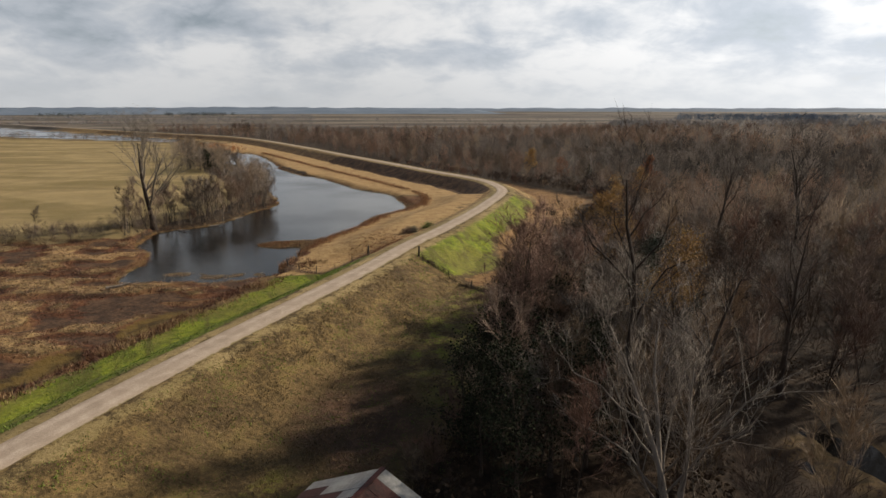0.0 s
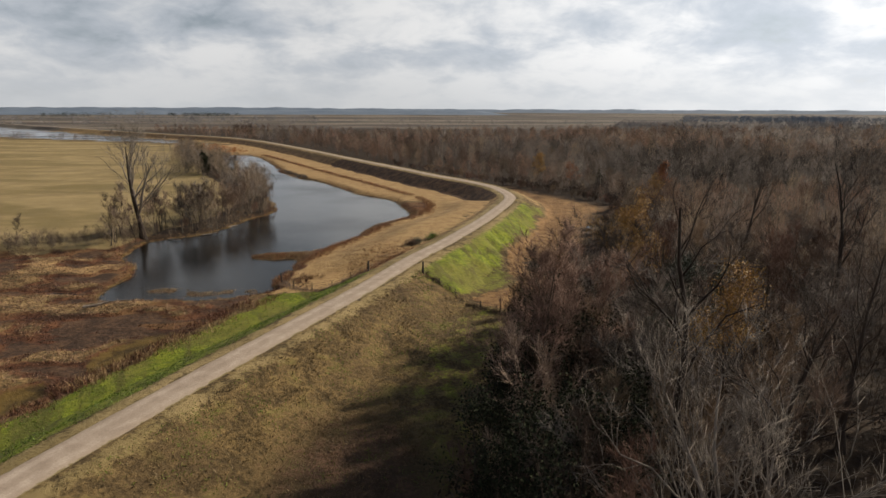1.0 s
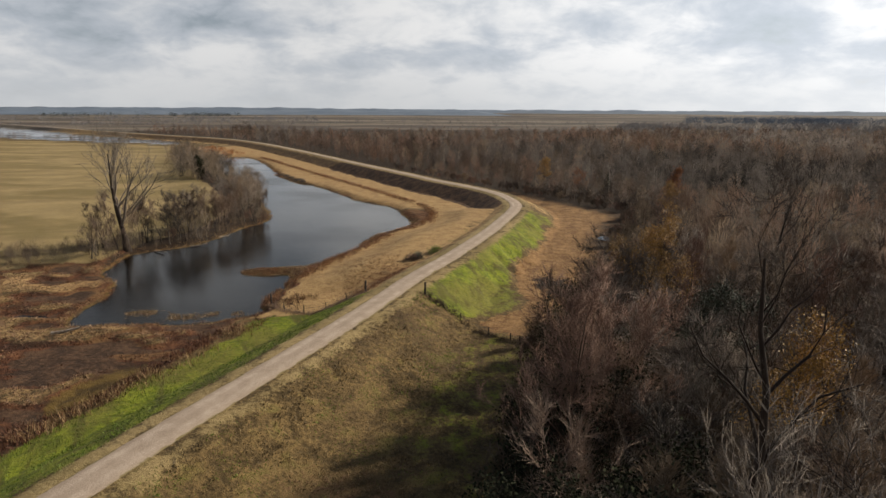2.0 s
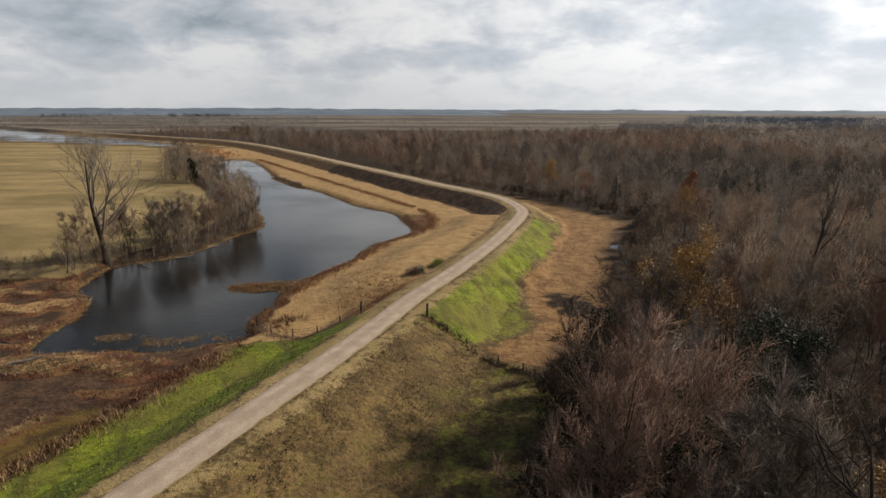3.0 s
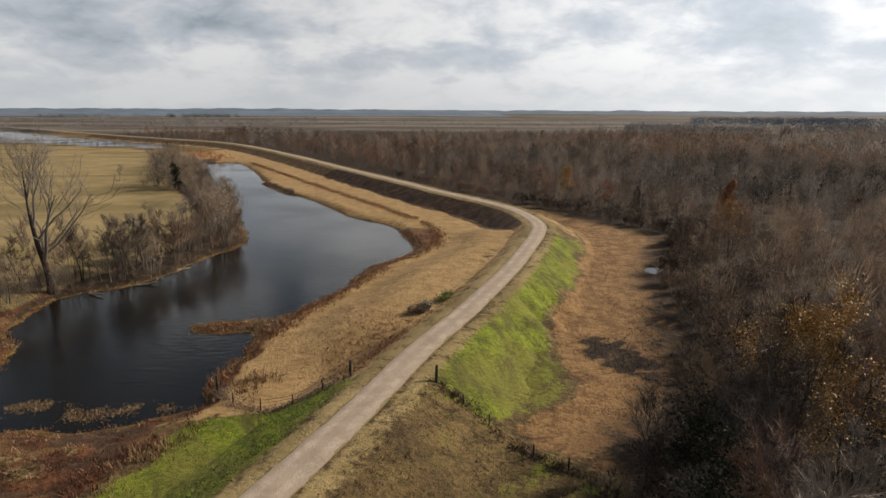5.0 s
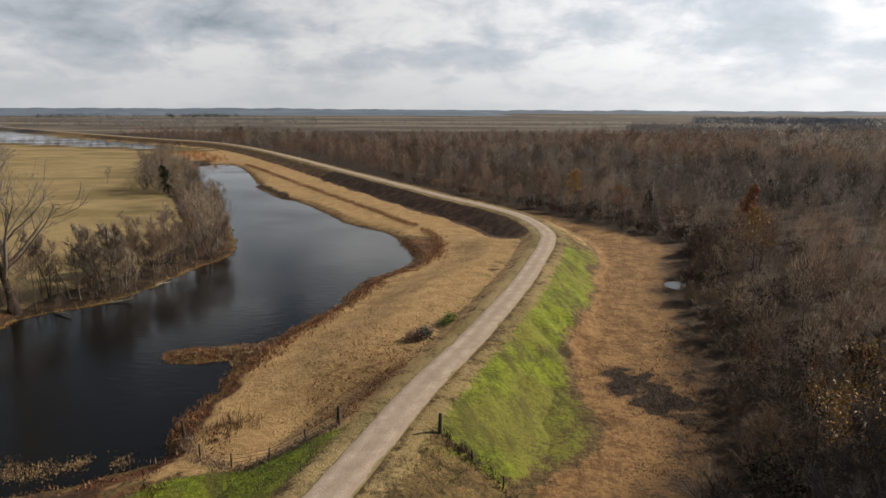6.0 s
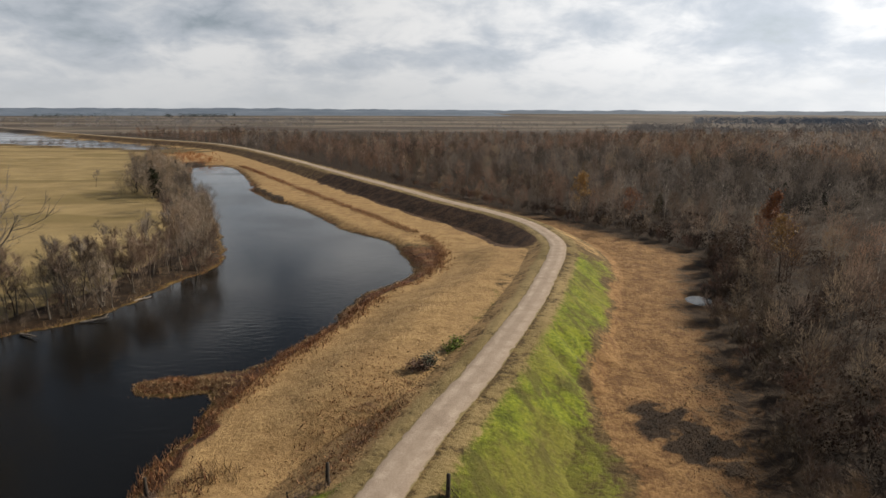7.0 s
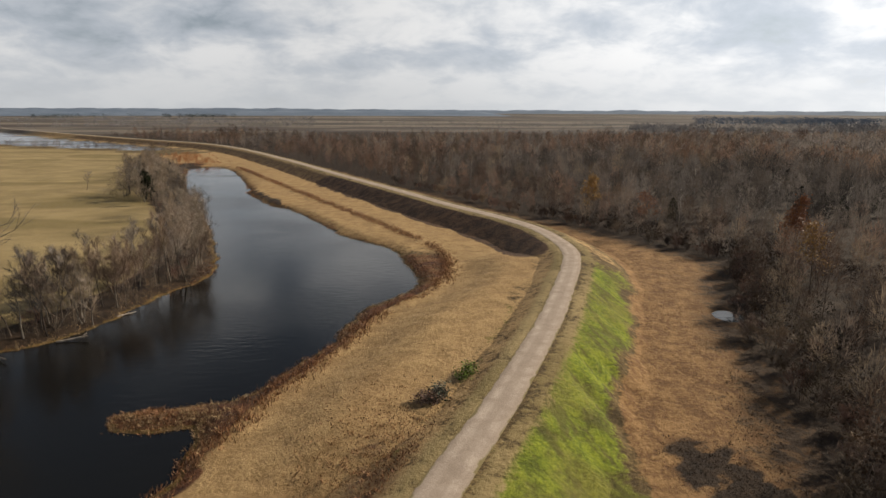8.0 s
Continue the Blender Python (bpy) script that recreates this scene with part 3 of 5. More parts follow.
def build_levee():
    """The earth bank: a flat crest with sloping sides, swept along the road."""
    keep = (ROAD_LINE[:, 1] > -60)
    line = ROAD_LINE[keep]
    run = ROAD_RUN[keep]
    pick = np.concatenate([np.where(run < run_at(-80, 326))[0], np.where(run >= run_at(-80, 326))[0][::4]])
    line = line[pick]
    tang = np.gradient(line, axis=0)
    tang /= np.linalg.norm(tang, axis=1)[:, None]
    right = np.stack([tang[:, 1], -tang[:, 0]], 1)
    off = np.array([-13, -11.5, -10.2, -9.2, -8.2, -7.2, -6.2, -5.2, -4.2, -3.3, -2.6, -1.9, 0, 1.9, 2.6, 3.1, 3.6, 4.1, 4.6, 5.1, 5.6, 6.1, 6.6, 7.1, 7.6, 8.1, 8.6, 9.2, 9.8, 10.5, 11.5, 13])
    px = (line[:, None, 0] + right[:, None, 0] * off).ravel()
    py = (line[:, None, 1] + right[:, None, 1] * off).ravel()
    o = np.tile(off, len(line))
    fall = smooth(np.abs(o), 1.6, 11.4) * 0.5 + 0.5 * np.clip((np.abs(o) - 2.6) / 7.6, 0, 1)
    z = CREST * (1 - fall) + 0.15 * fall - smooth(np.abs(o), 10.4, 13) * 0.6
    z = z + (value_noise(px, py, 4.0, 31) - 0.5) * 0.35 * smooth(np.abs(o), 2.2, 4.5) + (value_noise(px, py, 1.3, 33) - 0.5) * 0.14 * smooth(np.abs(o), 2.0, 3.5)
    # rills worn down the open side, slanting towards its foot
    rill = value_noise((0.9 * px + 0.44 * py) * 1.0, (0.44 * px - 0.9 * py) * 0.11, 1.7, 37, 2)
    z = z - 0.42 * smooth(rill, 0.46, 0.66) * smooth(o, 3.0, 5.0) * (1 - smooth(o, 10.0, 12.5)) * smooth(py, 84, 90) * (1 - smooth(py, 110, 135))
    _, _, a, b, c, *_ = survey(px, py)
    me = array_mesh("levee", np.stack([px, py, z], 1), grid_faces(len(off), len(line)))
    zones(me, zone_a=a, zone_b=b, zone_c=c)
    flat_shade(me)
    me.materials.append(GROUND)
    tagged(new("levee", me), "long earth levee with grassy sloping sides", "levee", kind="structure")
    # the gravel track on the crest
    across = np.array([-1.0, -0.8, -0.47, 0.0, 0.47, 0.8, 1.0])
    half, shift = 1.46, -0.19
    px = (line[:, None, 0] + right[:, None, 0] * (across * half + shift)).ravel()
    py = (line[:, None, 1] + right[:, None, 1] * (across * half + shift)).ravel()
    o = np.tile(across, len(line))
    z = CREST + 0.05 + 0.05 * (1 - o ** 2) - 0.03 * np.exp(-((np.abs(o) - 0.47) / 0.15) ** 2) - 0.06 * (np.abs(o) > 0.95) + (value_noise(px, py, 1.5, 41) - 0.5) * 0.03
    me = array_mesh("road", np.stack([px, py, z], 1), grid_faces(len(across), len(line)))
    at = me.attributes.new("across", "FLOAT", "POINT")
    at.data.foreach_set("value", o.astype(np.float32))
    flat_shade(me)
    me.materials.append(ROAD)
    tagged(new("road", me), "pale gravel track with two worn wheel ruts on the levee", "road", kind="structure")


def sheet(name, x0, y0, x1, y1, z, mat, label):
    bm = bmesh.new()
    bm.faces.new([bm.verts.new(v) for v in ((x0, y0, z), (x1, y0, z), (x1, y1, z), (x0, y1, z))])
    me = bpy.data.meshes.new(name)
    bm.to_mesh(me)
    bm.free()
    me.materials.append(mat)
    return tagged(new(name, me), label, "water", kind="structure")


build_ground()
build_levee()
sheet("water", -1100, 0, -4, 1200, 0.0, WATER, "still dark pond water reflecting a cloudy sky")
sheet("puddle_water", 27, 127, 34, 134, 0.0, WATER, "small bright puddle on the mown flat")
sheet("swamp_water", 14, 22, 40, 48, -0.05, WATER, "shallow swamp water between the trees")


# ---- plants ----
def part(name, me, material, parent, label=""):
    """Links a mesh as one part under a thing."""
    if material and not me.materials:
        me.materials.append(material)
    ob = new(name, me)
    ob.parent = parent
    if label:
        tagged(ob, label)
    return ob


class Wood:
    """Collects tapered limbs and thin twigs as triangles."""

    def __init__(self, seed):
        self.rng = np.random.default_rng(seed)
        self.v, self.f, self.n = [], [], 0

    def add(self, verts, faces):
        self.v.append(verts), self.f.append(faces + self.n)
        self.n += len(verts)

    def limb(self, pts, radii, sides):
        pts = np.asarray(pts)
        tang = np.gradient(pts, axis=0)
        tang /= np.linalg.norm(tang, axis=1)[:, None] + 1e-9
        ref = np.where(np.abs(tang[:, 2:3]) > 0.9, [[1.0, 0, 0]], [[0, 0, 1.0]])
        u = np.cross(tang, ref)
        u /= np.linalg.norm(u, axis=1)[:, None] + 1e-9
        w = np.cross(tang, u)
        a = np.arange(sides) * 2 * math.pi / sides
        ring = pts[:, None] + (u[:, None] * np.cos(a)[None, :, None] + w[:, None] * np.sin(a)[None, :, None]) * np.asarray(radii)[:, None, None]
        k = len(pts)
        i = np.arange(k * sides).reshape(k, sides)
        a0, b0 = i[:-1], np.roll(i, -1, 1)[:-1]
        a1, b1 = i[1:], np.roll(i, -1, 1)[1:]
        faces = np.concatenate([np.stack([a0, b0, b1], -1).reshape(-1, 3), np.stack([a0, b1, a1], -1).reshape(-1, 3)])
        self.add(ring.reshape(-1, 3), faces)

    def blades(self, base, way, length, width, solid=False):
        """Twigs: a slim pyramid or sliver from each base along its way."""
        m = len(base)
        if not m:
            return
        side = np.cross(way, self.rng.normal(size=(m, 3)))
        side /= np.linalg.norm(side, axis=1)[:, None] + 1e-9
        tip = base + way * length[:, None]
        i = np.arange(m)
        if solid:
            third = np.cross(way, side)
            v = np.stack([base + side * width[:, None] / 2, base - side * width[:, None] / 2, base + third * width[:, None] * 0.8, tip], 1)
            f = np.stack([i * 4, i * 4 + 1, i * 4 + 3, i * 4 + 1, i * 4 + 2, i * 4 + 3, i * 4 + 2, i * 4, i * 4 + 3], 1).reshape(-1, 3)
        else:
            v = np.stack([base + side * width[:, None] / 2, base - side * width[:, None] / 2, tip], 1)
            f = np.stack([i * 3, i * 3 + 1, i * 3 + 2], 1)
        self.add(v.reshape(-1, 3), f)

    def leaves(self, centre, size):
        m = len(centre)
        a, b = self.rng.normal(size=(m, 3)), self.rng.normal(size=(m, 3))
        a /= np.linalg.norm(a, axis=1)[:, None]
        b = np.cross(a, b)
        b /= np.linalg.norm(b, axis=1)[:, None] + 1e-9
        z = size[:, None]
        v = np.stack([centre - a * z, centre + b * z * 0.6, centre + a * z, centre - b * z * 0.6], 1)
        i = np.arange(m) * 4
        f = np.stack([i, i + 1, i + 2, i, i + 2, i + 3], 1).reshape(-1, 3)
        self.add(v.reshape(-1, 3), f)

    def arrays(self):
        return np.vstack(self.v), np.vstack(self.f)

    def mesh(self, name):
        return array_mesh(name, *self.arrays())


def turn_from(rng, d, angle):
    """A way that leaves d by an angle, towards a random side."""
    side = np.cross(d, rng.normal(size=3))
    side /= np.linalg.norm(side) + 1e-9
    return d * math.cos(angle) + side * math.sin(angle)


def bend_line(rng, p, d, length, parts, wander, lift):
    pts, d = [np.array(p, float)], np.array(d, float)
    for _ in range(parts):
        d = d + rng.normal(size=3) * wander + np.array([0, 0, lift])
        d /= np.linalg.norm(d)
        pts.append(pts[-1] + d * length / parts)
    return np.array(pts), d


def bare_tree(seed, height, trunk_part=0.35, limbs=9, limb_len=0.45, angle=0.75, forks=(4, 4), twigs=5, lift=0.10, wander=0.16,
              girth=0.018, twig=(0.9, 0.03), sides=(7, 4, 3), stems=1, solid=False, twig_up=0.15, slim=False, rings=7, sway=0.07, lean_out=0.28):
    """A leafless broadleaf: trunk, limbs that fork twice, and sprays of twigs. Gives the trunk and the crown apart, with the twig ends."""
    w_trunk, w_crown = Wood(seed), Wood(seed + 1)
    rng = w_crown.rng
    tips, ways = [], []
    thin = []

    def spray(pts, way, r, level):
        if level < len(forks):
            for _ in range(forks[level]):
                t = rng.uniform(0.25, 1.0)
                k = t * (len(pts) - 1)
                i = min(int(k), len(pts) - 2)
                p = pts[i] + (pts[i + 1] - pts[i]) * (k - i)
                local = pts[i + 1] - pts[i]
                local /= np.linalg.norm(local) + 1e-9
                d = turn_from(rng, local, rng.uniform(0.35, 0.95))
                d[2] += lift * 1.5
                ln = np.linalg.norm(pts[-1] - pts[0]) * rng.uniform(0.4, 0.7) * (1.1 - 0.4 * t)
                sub, e = bend_line(rng, p, d / np.linalg.norm(d), ln, 3 if level == 0 else 2, wander * 1.3, lift)
                r2 = r * rng.uniform(0.4, 0.6)
                if slim and level == len(forks) - 1:
                    thin.append((sub[0], (sub[-1] - sub[0]) / (ln + 1e-9), ln, r2 * 2))
                    spray(sub[[0, -1]], e, r2, level + 1)
                    continue
                w_crown.limb(sub, np.linspace(r2, r2 * 0.35, len(sub)), sides[2])
                spray(sub, e, r2, level + 1)
        for _ in range(twigs):
            t = rng.uniform(0.3, 1.0) * (len(pts) - 1)
            i = min(int(t), len(pts) - 2)
            tips.append(pts[i] + (pts[i + 1] - pts[i]) * (t - i))
            d = turn_from(rng, way, rng.uniform(0.2, 0.9)) + np.array([0, 0, twig_up])
            ways.append(d / np.linalg.norm(d))

    for s in range(stems):
        lean = rng.normal(size=3) * (0.06 if stems == 1 else lean_out)
        d0 = np.array([lean[0], lean[1], 1.0])
        h = height * (1 if s == 0 else rng.uniform(0.7, 1.0))
        pts, e = bend_line(rng, (0, 0, -0.3) if s == 0 else (lean[0] * 0.8, lean[1] * 0.8, -0.3), d0 / np.linalg.norm(d0), h * 0.88, rings, sway, 0.03)
        r0 = height * girth * (1.0 if stems == 1 else 0.6)
        radii = r0 * (1 - np.linspace(0, 1, rings + 1) ** 0.8 * 0.86)
        radii[0] *= 1.5
        w_trunk.limb(pts, radii, sides[0])
        for j in range(limbs):
            t = trunk_part + (1 - trunk_part) * (j + rng.uniform(0, 1)) / limbs
            k = t * rings
            i = min(int(k), rings - 1)
            p = pts[i] + (pts[i + 1] - pts[i]) * (k - i)
            d = turn_from(rng, np.array([0, 0, 1.0]), angle * rng.uniform(0.75, 1.25) * (1.15 - 0.5 * t))
            ln = h * limb_len * rng.uniform(0.65, 1.1) * (1.15 - 0.75 * t)
            r1 = max(radii[i + 1] * rng.uniform(0.45, 0.7), 0.012)
            limb, e = bend_line(rng, p, d, ln, 3 if slim else 4, wander, lift)
            w_crown.limb(limb, np.linspace(r1, r1 * 0.25, len(limb)), sides[1])
            spray(limb, e, r1 * 0.6, 0)
    tips, ways = np.array(tips), np.array(ways)
    m = len(tips)
    if thin:
        w_crown.blades(np.array([a for a, *_ in thin]), np.array([b for _, b, *_ in thin]), np.array([c for *_, c, _ in thin]), np.maximum([d for *_, d in thin], 0.03), True)
    w_crown.blades(tips, ways, twig[0] * rng.uniform(0.6, 1.4, m), twig[1] * rng.uniform(0.7, 1.3, m), solid)
    return w_trunk, w_crown, tips + ways * twig[0] * 0.5


def far_tree(seed, height, twigs=60, limbs=7, width=0.07, wide=0.21, middle=0.60):
    """A small bare tree in few triangles, for woods a long way off."""
    w = Wood(seed)
    rng = w.rng
    w.limb([(0, 0, -0.3), (rng.normal() * 0.1, rng.normal() * 0.1, height * 0.5), (rng.normal() * 0.3, rng.normal() * 0.3, height * 0.8)], [height * 0.0065, height * 0.004, 0.015], 3)
    t = rng.uniform(0.25, 0.85, limbs)
    base = np.stack([np.zeros(limbs), np.zeros(limbs), height * t], 1)
    a = rng.uniform(0, 6.28, limbs)
    d = np.stack([np.cos(a) * 0.75, np.sin(a) * 0.75, np.full(limbs, 0.6)], 1)
    w.blades(base, d, height * 0.36 * (1.15 - t), np.full(limbs, height * 0.006), True)
    u = rng.normal(size=(twigs, 3))
    u /= np.linalg.norm(u, axis=1)[:, None]
    ball = u * (rng.uniform(0.1, 1, twigs) ** 0.33)[:, None]
    base = ball * np.array([wide, wide, 0.38]) * height + np.array([0, 0, middle]) * height
    base[:, 2] = np.maximum(base[:, 2], height * 0.12)
    d = ball * 0.7 + rng.normal(size=(twigs, 3)) * 0.30 + np.array([0, 0, 0.85])
    d /= np.linalg.norm(d, axis=1)[:, None]
    w.blades(base, d, height * rng.uniform(0.06, 0.16, twigs), np.full(twigs, width) * rng.uniform(0.6, 1.3, twigs))
    return w.arrays()


def plant_stuff(name, kinds, places, material, label, category):
    """Many far plants joined into one mesh: places are rows of x, y, z, scale, kind."""
    vs, fs, tints, n = [], [], [], 0
    rng = np.random.default_rng(len(places))
    for k, (v, f) in enumerate(kinds):
        here = places[places[:, 4] == k]
        if not len(here):
            continue
        a = rng.uniform(0, 6.28, len(here))
        c, s_ = np.cos(a)[:, None], np.sin(a)[:, None]
        sc = here[:, 3:4]
        x = (v[None, :, 0] * c - v[None, :, 1] * s_) * sc + here[:, 0:1]
        y = (v[None, :, 0] * s_ + v[None, :, 1] * c) * sc + here[:, 1:2]
        z = v[None, :, 2] * sc + here[:, 2:3]
        vs.append(np.stack([x, y, z], -1).reshape(-1, 3))
        own = 0.62 * rng.uniform(0, 1, len(here)) ** 1.3 + 0.38 * value_noise(here[:, 0], here[:, 1], 30, 95, 3)
        tints.append(np.repeat(own, len(v)))
        fs.append((f[None] + (np.arange(len(here)) * len(v))[:, None, None] + n).reshape(-1, 3))
        n += len(here) * len(v)
    me = array_mesh(name, np.vstack(vs), np.vstack(fs))
    me.materials.append(material)
    at = me.attributes.new("tint", "FLOAT", "POINT")
    at.data.foreach_set("value", np.concatenate(tints).astype(np.float32))
    return tagged(new(name, me), label, category, kind="stuff")


def tree_thing(name, trunk, crown, bark_mat, twig_mat, label, category, group="", foliage=None, leaf_mat=None):
    ob = new(name)
    tagged(ob, label, category, group)
    part("trunk", trunk, bark_mat, ob)
    part("crown", crown, twig_mat, ob)
    if foliage:
        part("foliage", foliage, leaf_mat, ob)
    return ob


def land_height(points):
    p = np.asarray(points, float)
    return survey(p[:, 0], p[:, 1])[0]


def jittered(x0, y0, x1, y1, gap, seed):
    rng = np.random.default_rng(seed)
    gx, gy = np.meshgrid(np.arange(x0, x1, gap), np.arange(y0, y1, gap))
    p = np.stack([gx.ravel(), gy.ravel()], 1)
    return p + rng.uniform(-0.45, 0.45, p.shape) * gap


def canopy_height(x, y):
    """Old trees beside the barn, young growth further along the levee."""
    old = (1 - smooth(y, 66, 112)) * (1 - smooth(x, 60, 110))
    return 7.2 + 3.6 * old + 1.2 * smooth(np.hypot(x, y), 220, 330) + 1.8 * smooth(x, 60, 120)


# one build of every kind of tree, copied below with its own turn and size
def tree_kit(fine=False, airy=False):
    kit = []
    specs = [(101, TWIG_BROWN, BARK_DARK, dict(limbs=11, angle=0.7)), (113, TWIG_RED, BARK_DARK, dict(limbs=10, angle=0.85, lift=0.14)),
             (127, TWIG_TAN, BARK_GREY, dict(limbs=12, angle=0.6, lift=0.16)), (131, TWIG_GREY, BARK_DARK, dict(limbs=9, angle=0.9, trunk_part=0.28)),
             (149, TWIG_GREY, BARK_GREY, dict(limbs=10, angle=0.65, lift=0.05)), (157, TWIG_BROWN, BARK_DARK, dict(limbs=8, angle=0.8, stems=2)),
             (163, TWIG_PALE, BARK_GREY, dict(limbs=12, angle=0.85, lift=0.12, trunk_part=0.25)), (167, TWIG_PALE, BARK_GREY, dict(limbs=9, angle=0.75, stems=2, trunk_part=0.2))]
    for seed, twig_mat, bark_mat, more in specs:
        spec = dict(forks=(5,), twigs=15, twig=(0.95, 0.040), sides=(5, 3, 3), girth=0.010, limb_len=0.40, slim=True)
        if fine:
            spec.update(twigs=17, twig=(0.85, 0.028), forks=(6,))
        if airy:
            spec.update(twigs=9, twig=(1.15, 0.023), forks=(6,), girth=0.016)
        spec.update(more)
        a, b, _ = bare_tree(seed + airy, 10.0, **spec)
        kit.append((a.mesh("young_trunk"), b.mesh("young_crown"), bark_mat, twig_mat))
    return kit


YOUNG, FINE, AIRY = tree_kit(), tree_kit(True), tree_kit(False, True)
YOUNG_WORDS = ["bare brown young tree in the wood beside the levee", "bare reddish-twigged young tree in the wood", "slim tan-twigged bare tree in the wood",
               "broad bare brown tree in the wood", "pale grey bare tree in the wood", "twin-stemmed bare brown tree in the wood"]


def place_young(points, heights, seed, group, words=None, kinds=(0, 1, 2, 3, 4, 5), kit=None):
    rng = np.random.default_rng(seed)
    zs = land_height(points)
    first = {}
    for (x, y), z, h in zip(points, zs, heights):
        k = int(rng.choice(kinds))
        sc = h / 10.0
        m = Matrix.LocRotScale((x, y, z - 0.05), Euler((rng.normal() * 0.05, rng.normal() * 0.05, rng.uniform(0, 6.28))), None)
        size = (sc * rng.uniform(0.85, 1.15), sc * rng.uniform(0.85, 1.15), sc)
        if k in first:
            ob = copy_thing(first[k], m)
        else:
            a, b, bark_mat, twig_mat = (kit or YOUNG)[k]
            ob = tree_thing("tree", a, b, bark_mat, twig_mat, (words or YOUNG_WORDS)[k], "tree", group)
            first[k] = ob
            ob.matrix_basis = m
        ob.scale = size


def build_woods():
    rng = np.random.default_rng(5)
    p = jittered(-14, 2, 175, 250, 5.8, 11)
    wood = edge_distance(p[:, 0], p[:, 1], WOOD_POLY)
    far = np.hypot(p[:, 0], p[:, 1] - 55)
    view = p[:, 0] < 12 + (p[:, 1] + 8) * 0.92
    clear = np.hypot(p[:, 0] - 26.5, p[:, 1] - 35) > 8.5
    clear &= (np.hypot(p[:, 0] - 14, p[:, 1] - 35) > 4) & (np.hypot(p[:, 0] - 24.5, p[:, 1] - 63) > 6.5)
    clear &= ~((p[:, 0] < 6) & (p[:, 1] < 52)) & ~((p[:, 0] < 13) & (p[:, 1] < 30))
    ok = (wood > 1.0) & (far < 92) & view & clear & (p[:, 1] > 20)
    more = np.random.default_rng(19).uniform((5, 30), (46, 92), (130, 2))
    gap = np.min(np.hypot(more[:, None, 0] - p[None, ok, 0], more[:, None, 1] - p[None, ok, 1]), axis=1)
    own = edge_distance(more[:, 0], more[:, 1], WOOD_POLY)
    more = more[(gap > 2.2) & (own > 1.5) & (np.hypot(more[:, 0] - 26, more[:, 1] - 35) > 8.5) & (np.hypot(more[:, 0] - 24.5, more[:, 1] - 63) > 7)][:64]
    wood = np.concatenate([wood[ok], edge_distance(more[:, 0], more[:, 1], WOOD_POLY)])
    q = np.vstack([p[ok], more])
    h = canopy_height(q[:, 0], q[:, 1]) * rng.uniform(0.72, 1.22, len(q)) * (0.75 + 0.25 * smooth(wood, 1, 9))
    h = np.where((q[:, 1] < 52) & (q[:, 0] < 30), np.minimum(h, 10.5), h)
    close = np.hypot(q[:, 0], q[:, 1] - 40) < 58
    place_young(q[close], h[close], 17, "trees of the wood", kit=FINE)
    r = jittered(-14, 20, 175, 250, 4.3, 21)
    own = edge_distance(r[:, 0], r[:, 1], WOOD_POLY)
    keep = (own > 0.8) & (np.hypot(r[:, 0], r[:, 1] - 40) >= 58) & (np.hypot(r[:, 0], r[:, 1] - 55) < 92) & (r[:, 0] < 12 + (r[:, 1] + 8) * 0.92)
    r, own = r[keep], own[keep]
    tall = canopy_height(r[:, 0], r[:, 1]) * rng.uniform(0.6, 1.25, len(r)) * (0.75 + 0.25 * smooth(own, 1, 9))
    rows = np.stack([r[:, 0], r[:, 1], np.full(len(r), 0.2), tall / 10.0, rng.integers(0, 5, len(r))], 1)
    sort = rng.uniform(0, 1, len(r))
    kinds = [far_tree(310 + i, 10.0, 300, 8, 0.078, 0.20) for i in range(5)]
    plant_stuff("woodland", kinds, rows[sort < 0.45], MASS_BROWN, "bare brown young wood beside the mown flat", "woodland")
    plant_stuff("woodland", kinds, rows[(sort >= 0.45) & (sort < 0.75)], MASS_TAN, "bare tan young wood beside the mown flat", "woodland")
    plant_stuff("woodland", kinds, rows[sort >= 0.75], MASS_RED, "bare russet young wood beside the mown flat", "woodland")
    # further off, the wood becomes one mass of small trees
    p = jittered(-520, 60, 620, 660, 4.9, 12)
    wood = edge_distance(p[:, 0], p[:, 1], WOOD_POLY)
    far = np.hypot(p[:, 0], p[:, 1] - 55)
    back = 560 - 0.10 * p[:, 0] + 60 * (value_noise(p[:, 0], p[:, 1], 120, 77) - 0.5)
    back = np.where(p[:, 0] < -40, np.minimum(back, 470 + (-40 - p[:, 0]) * 0.9), back)
    view = (p[:, 0] < 60 + p[:, 1] * 0.9) & (p[:, 0] > -40 - p[:, 1] * 0.9)
    ok = (wood > 0.5) & (far >= 90) & view & (p[:, 1] < back)
    q, d, w = p[ok], far[ok], wood[ok]
    drop = rng.uniform(0, 1, len(q)) < smooth(d, 240, 420) * 0.42
    q, d, w = q[~drop], d[~drop], w[~drop]
    h = canopy_height(q[:, 0], q[:, 1]) * rng.uniform(0.55, 1.3, len(q)) * (0.75 + 0.25 * smooth(w, 1, 12)) * (0.8 + 0.4 * value_noise(q[:, 0], q[:, 1], 24, 93, 2))
    patch = value_noise(q[:, 0], q[:, 1], 46, 91, 3)
    patch = patch + 0.08 * (1 - smooth(q[:, 0], -30, 40)) * smooth(q[:, 1], 200, 260)
    # a cloud's shadow on the middle of the wood, coloured as darker, greyer trees
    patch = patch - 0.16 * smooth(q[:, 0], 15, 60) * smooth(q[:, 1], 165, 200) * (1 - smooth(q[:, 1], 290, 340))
    zs = np.full(len(q), 0.2)
    kinds_near = [far_tree(300 + i, 10.0, 250, 6, 0.088, 0.20) for i in range(5)]
